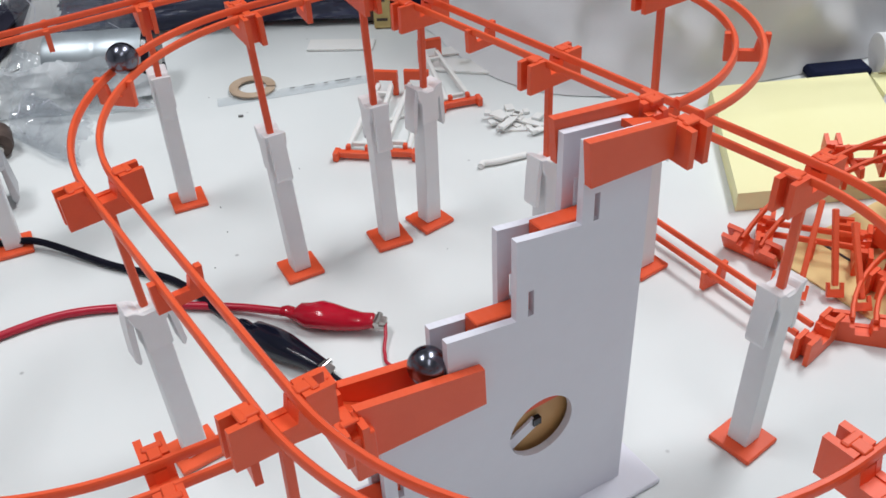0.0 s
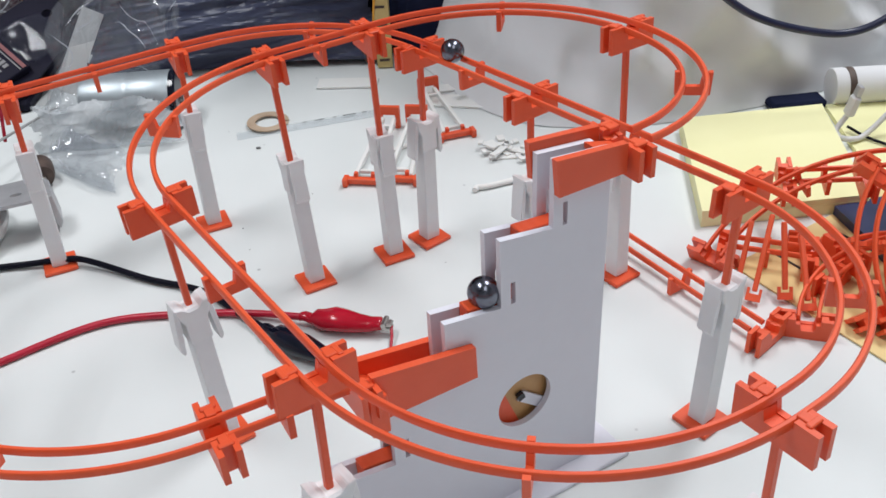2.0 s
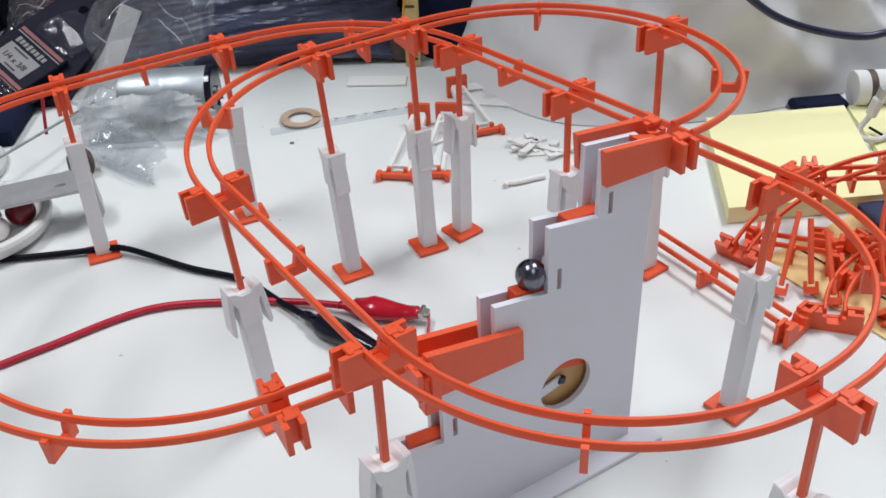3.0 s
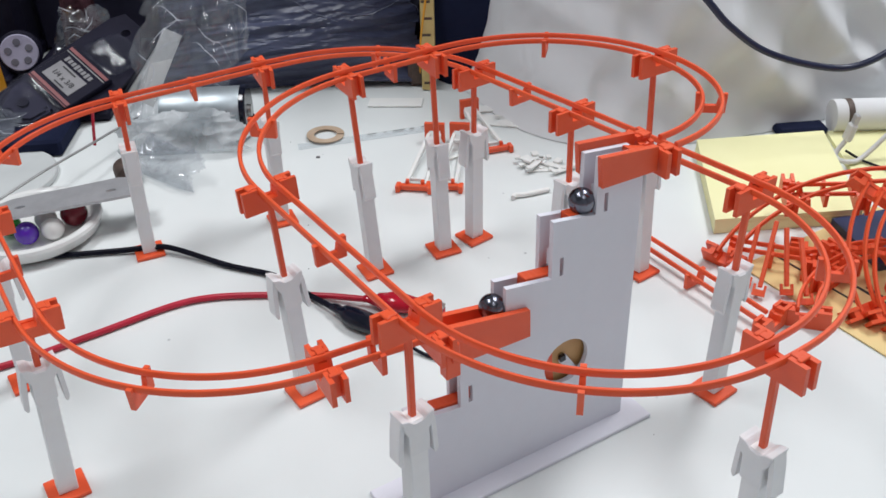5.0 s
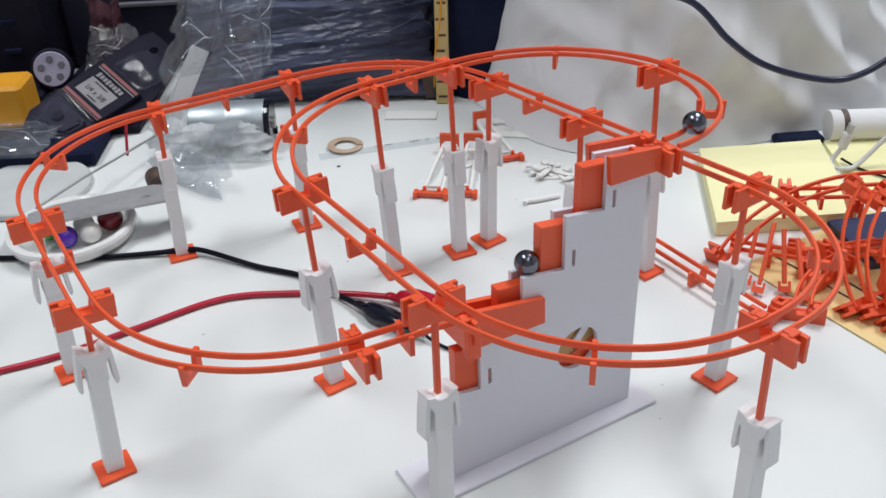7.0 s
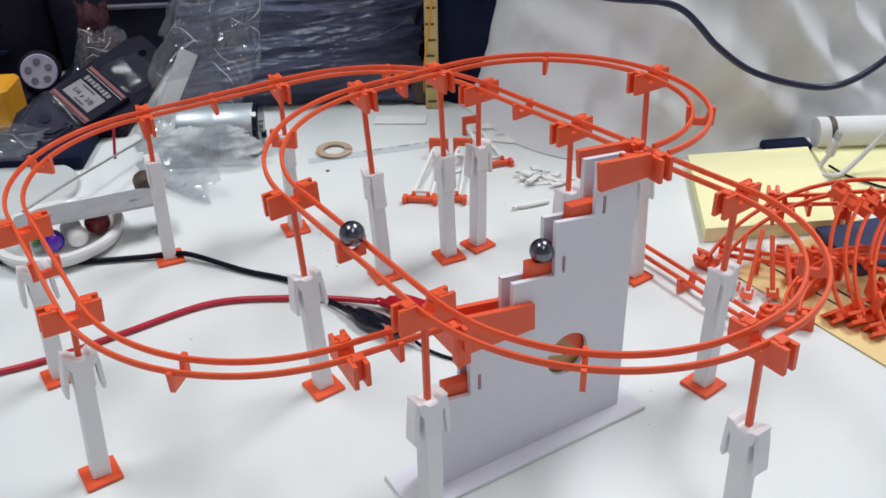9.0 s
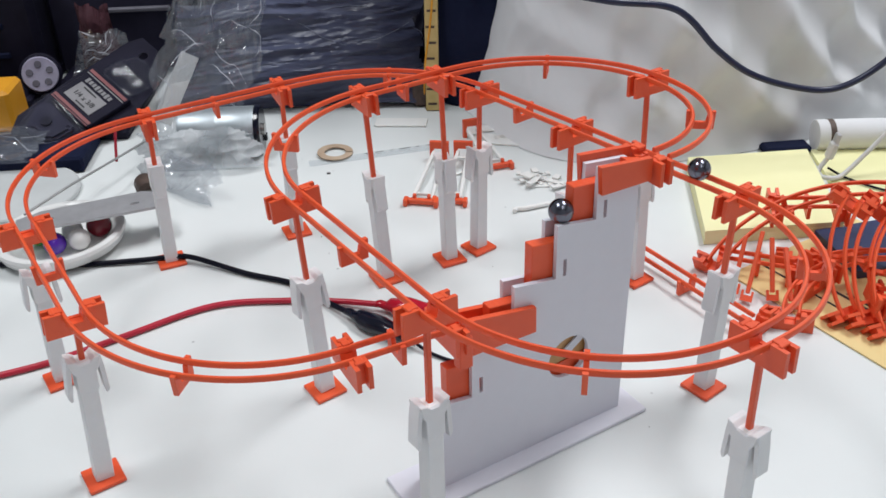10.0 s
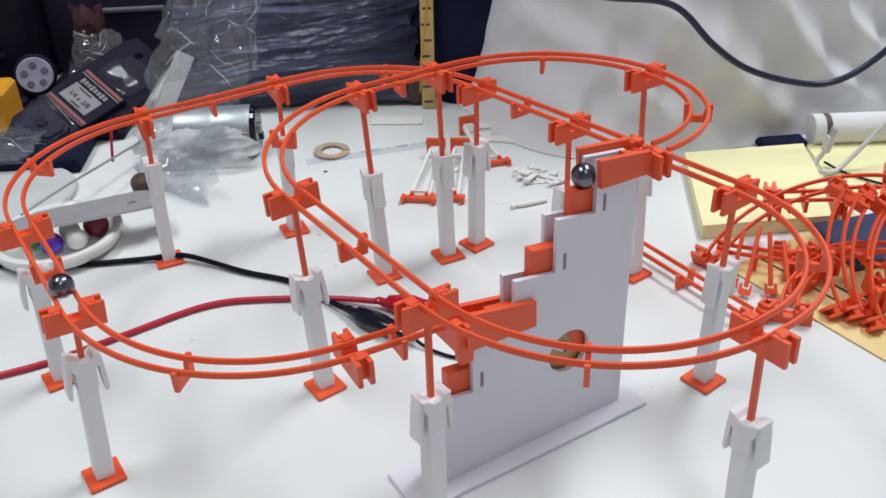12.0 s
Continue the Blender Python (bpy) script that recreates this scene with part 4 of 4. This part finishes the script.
# ---- tool pack, torch and boxes ----
def tool_pack():
    m = Matrix(((0.7251, -0.5663, -0.3919), (-0.1330, 0.4432, -0.8865), (0.6757, 0.6949, 0.2461))).transposed().to_4x4()
    m.translation = (-0.2686, 0.5595, 0.0247)
    t = thing("tool_pack", m, "black blister pack with a pale printed label", "tool package")
    bm = bmesh.new()
    prism(bm, [(-.014, -.058), (.010, -.056), (.027, -.040), (.034, .012), (.022, .048), (-.008, .072), (-.026, .072), (-.030, .060), (-.028, .004), (-.024, -.045)], .0, .0016, [circle(-.010, .060, .0036, 20)])
    part("backing", bm, DARK_CASE, t)
    # moulded shell with a raised rim
    bm = bmesh.new()
    prism(bm, [(-.008, -.055), (.010, -.057), (.022, -.045), (.025, -.022), (.022, -.016), (-.018, -.016), (-.022, -.026)], -.0120, -.0002)
    bmesh.ops.bevel(bm, geom=list(bm.edges), offset=.0030, segments=3, affect="EDGES")
    part("blister", bm, BLISTER, t, "clear moulded blister", smooth=40)
    bm = bmesh.new()
    prism(bm, [(-.005, -.050), (.008, -.051), (.018, -.042), (.019, -.024), (-.015, -.022), (-.018, -.030)], -.0085, -.0006)
    bmesh.ops.bevel(bm, geom=list(bm.edges), offset=.0020, segments=2, affect="EDGES")
    part("tool_body", bm, SLATE, t, "dark grey tool inside the blister", smooth=40)
    bm = bmesh.new()
    lathe(bm, [(.0001, -.0012), (.0036, -.0012), (.0040, -.0002), (.0040, .0012), (.0001, .0012)], 24, Matrix.Translation((.002, -.0092, -.036)) @ Matrix.Rotation(math.pi / 2, 4, "X"))
    part("tool_knob", bm, DARK_CASE, t, smooth=40)
    bm = bmesh.new()
    prism(bm, [(-.016, .024), (.020, .024), (.022, .044), (.012, .056), (-.008, .056), (-.015, .046)], -.0070, -.0002)
    bmesh.ops.bevel(bm, geom=list(bm.edges), offset=.0025, segments=2, affect="EDGES")
    part("blister", bm, BLISTER, t, "clear moulded blister", smooth=40)
    # folded card with the print
    bm = bmesh.new()
    box(bm, .001, -.0030, .003, .044, .0050, .040, bevel=.0006)
    part("header_card", bm, DARK_CASE, t, "black folded card")
    bm = bmesh.new()
    box(bm, .000, -.0059, -.0010, .030, .0004, .0165)
    part("label", bm, GREY_LABEL, t, "pale grey label with dark print")
    for z, h, mat in ((.0195, .0026, PINK_BAND), (.0165, .0008, GREY_LABEL), (-.0138, .0026, PINK_BAND), (-.0165, .0010, PINK_BAND)):
        bm = bmesh.new()
        box(bm, .001, -.0059, z, .042, .0004, h)
        part("band", bm, mat, t, "dull red band" if mat is PINK_BAND else "thin pale band")
    # maker's mark as plain slanted bars
    for k in range(8):
        bm = bmesh.new()
        box(bm, -.013 + .0037 * k, -.0059, .0115, .0026, .0004, .0036 if k % 3 else .0046, Matrix.Identity(4))
        part("mark_bar", bm, GREY_LABEL, t)
    for x, z, w in ((-.002, .0050, .014), (.002, -.0072, .010)):
        bm = bmesh.new()
        box(bm, x, -.0064, z, w, .0003, .0011)
        part("print_bar", bm, INK, t)
    cu = bpy.data.curves.new("label_text", "FONT")
    cu.body, cu.size, cu.align_x, cu.extrude = "1/4 x 3/8", .0062, "CENTER", .0001
    tmp = new("label_text", cu)
    me = bpy.data.meshes.new_from_object(tmp.evaluated_get(bpy.context.evaluated_depsgraph_get()))
    bpy.data.objects.remove(tmp)
    me.materials.clear()
    me.materials.append(INK)
    ob = new("label_text", me)
    ob.parent, ob.matrix_basis = t, Matrix.Translation((.000, -.0064, -.0040)) @ Matrix.Rotation(math.pi / 2, 4, "X")


tool_pack()


def torch():
    t = thing("torch", look((-.327, .620, .026), (-.327 + .15, .620 - .4, .026 + .12)), "black pocket torch with a pale five-hole head", "torch")
    bm = bmesh.new()
    lathe(bm, [(.0001, .07), (.011, .07), (.012, .03), (.0165, .012), (.0165, -.001), (.0150, -.002), (.0001, -.002)], 36)
    part("barrel", bm, DARK_CASE, t, smooth=40)
    bm = bmesh.new()
    lathe(bm, [(.0001, -.002), (.0135, -.002), (.0142, -.0034), (.0135, -.0044), (.0001, -.0040)], 36)
    part("reflector", bm, LILAC, t, "pale lilac reflector disc", smooth=40)
    for k in range(5):
        a = 2 * math.pi * k / 5 + .3
        bm = bmesh.new()
        lathe(bm, [(.0001, -.0048), (.0026, -.0048), (.0030, -.0040), (.0030, -.0030)], 18, Matrix.Translation((.0082 * math.cos(a), .0082 * math.sin(a), 0)))
        part("lamp_hole", bm, DULL_BAR, t, "grey lamp hole")


torch()


def back_clutter():
    bm = bmesh.new()
    box(bm, 0, 0, .0170, .060, .036, .034, bevel=.003)
    solo("amber_case", bm, YELLOW, pose(-.361, .577, .0004, 0, 0, 4), "amber yellow plastic case at the back of the table", "case")
    t = thing("black_toolbox", pose(-.405, .690, .0005, 0, 0, 6), "dark plastic toolbox at the back of the table", "toolbox")
    bm = bmesh.new()
    box(bm, 0, 0, .075, .130, .080, .150, bevel=.006)
    part("body", bm, DARK_CASE, t)
    for z in (.030, .055, .080):
        bm = bmesh.new()
        box(bm, .030, -.0405, z, .015, .004, .005, bevel=.001)
        part("latch", bm, NAVY_CLOTH, t, "dark grey-blue latch")
    bm = bmesh.new()
    box(bm, 0, 0, .004, .086, .185, .008, bevel=.002)
    tray = bmesh.new()
    box(tray, 0, 0, .0055, .110, .095, .011, bevel=.002)
    solo("dark_tray", tray, DARK_CASE, pose(-.390, .6480, .0004, 0, 0, 2), "flat charcoal tray behind an amber case", "tray")
    solo("dark_folder", bm, DARK_CASE, pose(-.283, .634, .0004, 0, 0, 2), "flat dark folder under the tool pack", "folder")
    # box widened to the right, so its dark end stands for the pack's shadow
    bm = bmesh.new()
    box(bm, 0, 0, .006, .16, .05, .012, bevel=.002)
    solo("blue_box", bm, NAVY_CLOTH, pose(-.335, .509, .0004, 0, 0, 4), "flat dark blue box behind the dish", "box")
    bm = bmesh.new()
    box(bm, -.008, .03, .10, .116, .060, .20, bevel=.004)
    case = solo("slate_case", bm, SLATE, pose(-.272, .690, .0005, 0, 0, 3), "slate grey plastic case at the back of the table", "case")
    bm = bmesh.new()
    box(bm, .012, -.002, .056, .056, .005, .0040, bevel=.001)
    part("lip", bm, DULL_BAR, case, "pale grey lip along the front")
    # tall brass strip with notches
    t = thing("brass_strip", pose(-.0055, .5840, .0005, 0, 1, 0), "tall notched brass strip standing on the table", "metal strip")
    bm = bmesh.new()
    box(bm, 0, 0, .11, .0105, .0040, .22, bevel=.0006)
    part("strip", bm, BRASS, t)
    for k in range(17):
        bm = bmesh.new()
        box(bm, -.0012 * (k % 2), -.0022, .006 + .0125 * k, .0068, .0010, .0016)
        part("notch", bm, BROWN, t)
    bm = bmesh.new()
    box(bm, -.006, .010, .012, .020, .012, .024, bevel=.003)
    solo("strip_stand", bm, BROWN, pose(-.0055, .5850, .0005), "dark stand behind a brass strip", "stand")


back_clutter()


def soft_bag(name, centre, half, height, turn, seed, material, label, category, folds, nu=120, nv=70, lean=(0, 0), power=3.2, drape=0.0):
    """A stuffed cloth bag: a rounded box of cloth with sagging folds."""
    bm = bmesh.new()
    rot = Matrix.Rotation(radians(turn), 4, "Z")
    rings = []
    for j in range(nv + 1):
        b = j / nv
        ring = []
        z = height * b
        swell = .86 + .14 * math.sin(math.pi * min(1, b * 1.15)) if b < .85 else max(.02, .86 * max(0.0, 1 - ((b - .85) / .15) ** 2) ** .5)
        if drape:
            # a loose sack spreads towards its foot
            swell = (1.03 - .17 * min(1.0, b * 1.2) + .05 * math.exp(-b * 14)) if b < .85 else max(.02, .86 * max(0.0, 1 - ((b - .85) / .15) ** 2) ** .5)
        for i in range(nu):
            a = 2 * math.pi * i / nu
            ca, sa = math.cos(a), math.sin(a)
            r = (abs(ca) ** power + abs(sa) ** power) ** (-1 / power)
            p = Vector((ca * r * half[0], sa * r * half[1], 0)) * swell
            d = Vector((ca, sa, 0))
            s = Vector((ca * 2.2 + seed, sa * 2.2, b * 1.6))
            w1 = noise.noise(Vector((ca * 1.3 + seed, sa * 1.3, b * 1.5)))
            w2 = noise.noise(Vector((ca * 2.1, sa * 2.1 + seed, b * 2.2)))
            f = folds * .45 * w1 + folds * .30 * w2 + folds * .16 * noise.noise(s * 2.4) + folds * .05 * noise.noise(s * 7)
            p += d * f * (.35 + .65 * min(1, b * 4))
            if drape:
                # long soft folds that run slantwise down the front
                front = min(1.0, max(0.0, (-sa + .10) / .4))
                w3 = noise.noise(Vector((p.x * 5, z * 6, seed)))
                c1 = math.sin(40 * p.x + 46 * z + 3.0 * w3)
                c2 = math.sin(78 * p.x - 40 * z + 4.0 * w1 + 1.0)
                fold = drape * (1 - (c1 * c1 + .16) ** .5) + .5 * drape * (1 - (c2 * c2 + .22) ** .5)
                p.y -= front * min(1.0, b * 7) * min(1.0, (1 - b) * 3) * fold
            p += Vector((lean[0] * b, lean[1] * b, z + (.10 * folds * noise.noise(s * 2) if 0 < b < 1 else 0)))
            p.z = max(p.z, 0.0)
            ring.append(bm.verts.new(rot @ p))
        rings.append(ring)
    for j in range(nv):
        for i in range(nu):
            bm.faces.new((rings[j][i], rings[j][(i + 1) % nu], rings[j + 1][(i + 1) % nu], rings[j + 1][i]))
    bm.faces.new(rings[0][::-1])
    bm.faces.new(rings[-1])
    return solo(name, bm, material, pose(centre[0], centre[1], .0006), label, category, smooth=60)


canvas = soft_bag("canvas_bag", (.277, .682), (.256, .142), .25, 23, 3.1, CANVAS, "large cream canvas bag slumped on the table", "bag", .026, 300, 110, lean=(-.020, .035), drape=.020)
bm = bmesh.new()
box(bm, 0, 0, .0030, .034, .014, .0060, bevel=.0018)
solo("navy_case", bm, NAVY_CLOTH, pose(.2455, .4935, .0004, 0, 0, 6), "flat dark navy case between a canvas bag and a note pad", "case", smooth=40)
t = thing("paper_roll", pose(.302, .4965, .0112, 0, 90, 0), "white paper roll with a brown band beside a canvas bag", "paper roll")
bm = bmesh.new()
lathe(bm, [(.0060, -.036), (.0106, -.036), (.0110, -.0355), (.0110, .0355), (.0106, .036), (.0060, .036)], 36)
part("roll", bm, CANVAS, t, smooth=40)
bm = bmesh.new()
lathe(bm, [(.0109, -.0285), (.0113, -.0285), (.0113, -.0245), (.0109, -.0245)], 36)
part("band", bm, BROWN, t, "brown band", smooth=40)
pack_bag = soft_bag("navy_backpack", (.026, .650), (.040, .070), .26, 4, 8.4, NAVY_CLOTH, "dark navy fabric backpack behind the track", "backpack", .006, 80, 50)
bm = bmesh.new()
tube(bm, smooth_curve([(-.038, -.060, .010), (-.036, -.068, .040), (-.030, -.070, .080), (-.026, -.068, .130)], 8), .0008, 8)
part("piping", bm, YELLOW, pack_bag, "thin yellow piping")
cord("navy_cable", [(.020, .485, .145), (.060, .472, .131), (.107, .466, .1212), (.152, .470, .1130), (.181, .470, .086), (.205, .470, .069), (.235, .470, .059), (.261, .470, .057), (.284, .470, .069), (.304, .470, .093), (.340, .480, .150)],
     .0022, NAVY_CABLE, "thick navy cable hanging in front of a canvas bag", "cable")


def usb_cable():
    t = thing("usb_cable", Matrix(), "white cable with a moulded plug lying on notes", "cable")
    bm = bmesh.new()
    tube(bm, smooth_curve([(.259, .452, .016), (.2535, .450, .0085), (.2525, .446, .0060), (.2590, .442, .0056), (.2690, .446, .0065), (.2860, .450, .0240), (.300, .452, .040), (.330, .460, .060)], 10), .0016, 12)
    part("lead", bm, CABLE_WHITE, t, smooth=60)
    bm = bmesh.new()
    box(bm, 0, 0, 0, .0068, .0050, .0120, look((.2600, .4515, .0215), (.2575, .4515, .0100)), bevel=.0012)
    part("plug", bm, CABLE_WHITE, t, "white moulded plug")
    bm = bmesh.new()
    box(bm, 0, 0, .009, .0050, .0030, .0060, look((.2600, .4515, .0215), (.2575, .4515, .0100)), bevel=.0004)
    part("contact_shell", bm, ALU, t, "grey metal contact shell")
    cord("thin_black_lead", [(.262, .456, .006), (.270, .444, .0045), (.284, .430, .0042), (.300, .418, .0042)], .0008, BLACK_WIRE, "thin black lead lying on notes", "wire")


usb_cable()


# ---- what moves ----
CYCLE = 2.87
ROLL_T = [-1.66, -1.6, -1.4, -.8, 0, .2, .4, .6, .8, .9, 1.0, 1.1, 1.2, 1.4, 1.5, 1.7, 1.9, 2.0, 2.3, 2.4, 2.6, 2.8, 3.2, 3.4, 3.75, 4.0]
ROLL_S = [.006, .020, .06, .19, .332, .388, .450, .516, .580, .616, .638, .674, .706, .764, .783, .832, .878, .89, .972, 1.000, 1.052, 1.10, 1.240, 1.312, 1.42, 1.483]


def raised(t):
    """How far the rising steps are up, 0 to 1."""
    ph = (t + 0.15) % CYCLE - 0.15
    up, down = min(1, max(0, (ph - .17) / .73)), min(1, max(0, (ph - 1.1) / .8))
    return up * up * (3 - 2 * up) - down * down * (3 - 2 * down)


def stair_place(u, z):
    return LIFT @ Vector((u, .0052, z))


def tread_height(k, u):
    ends = (-.1005, *RISERS, 0.0)
    a, b = TREADS[k]
    return a + (b - a) * (u - ends[k]) / (ends[k + 1] - ends[k])


SINK = 0.0038


def climbing(t, t0, k):
    """A ball lifted from tread k to the next, in the cycle that starts at t0."""
    ph = t - t0
    u0 = RISERS[k] - .0028
    rest = .0820 if k == 1 else tread_height(k, u0) + SINK
    lifted = max(rest, tread_height(k, u0) + RADIUS + RISE * raised(max(ph, 0)))
    if ph < 0.86:
        return stair_place(u0, lifted)
    if k == 3:
        f = min(1, (ph - 0.86) / 0.26)
        return stair_place(u0 + (.0080 - u0) * f, lifted + (.1340 - lifted) * f)
    u1, u2 = RISERS[k] + .0052, RISERS[k + 1] - .0028
    if ph < 1.0:
        f = (ph - 0.86) / 0.14
        return stair_place(u0 + (u1 - u0) * f, lifted + (tread_height(k + 1, u1) + SINK - lifted) * f)
    f = min(1, max(0, (ph - 1.5) / 0.45))
    f = f * f * (3 - 2 * f)
    u = u1 + (u2 - u1) * f
    return stair_place(u, tread_height(k + 1, u) + SINK)


def rolling(tau):
    """A ball on the rails, tau seconds after it passes the far left of the upper loop."""
    s = float(np.interp(tau, ROLL_T, ROLL_S))
    p, h = along(s)
    if tau > 4.0:
        f = min(1, (tau - 4.0) / 0.4)
        f = 1 - (1 - f) ** 2
        q = stair_place(RISERS[1] - .0028, .0820)
        return (p + Vector((0, 0, .0042))).lerp(q, f)
    return p + Vector((0, 0, .0042))


def motions():
    steps = [k / 10 for k in range(121)]
    walk(LIFTER, [(t, Matrix.Translation((0, 0, RISE * raised(t)))) for t in steps])
    walk(CAM, [(t, Matrix.Translation((-.0315, .0050, .0450)) @ Matrix.Rotation(radians(-30) + 2 * math.pi * t / CYCLE, 4, "Y")) for t in steps])
    one, two = [], []
    for t in steps:
        if t < CYCLE:
            p = climbing(t, 0, 1)
        elif t < 2 * CYCLE:
            p = climbing(t, CYCLE, 2)
        elif t < 6.9:
            p = climbing(t, 2 * CYCLE, 3)
        else:
            p = rolling(t - 8.6)
        one.append((t, Matrix.Translation(p)))
        if t < 2 * CYCLE:
            p = rolling(t)
        elif t < 3 * CYCLE:
            p = climbing(t, 2 * CYCLE, 1)
        elif t < 4 * CYCLE:
            p = climbing(t, 3 * CYCLE, 2)
        else:
            p = climbing(t, 4 * CYCLE, 3)
        two.append((t, Matrix.Translation(p)))
    walk(BALL_ONE, one)
    walk(BALL_TWO, two)


motions()
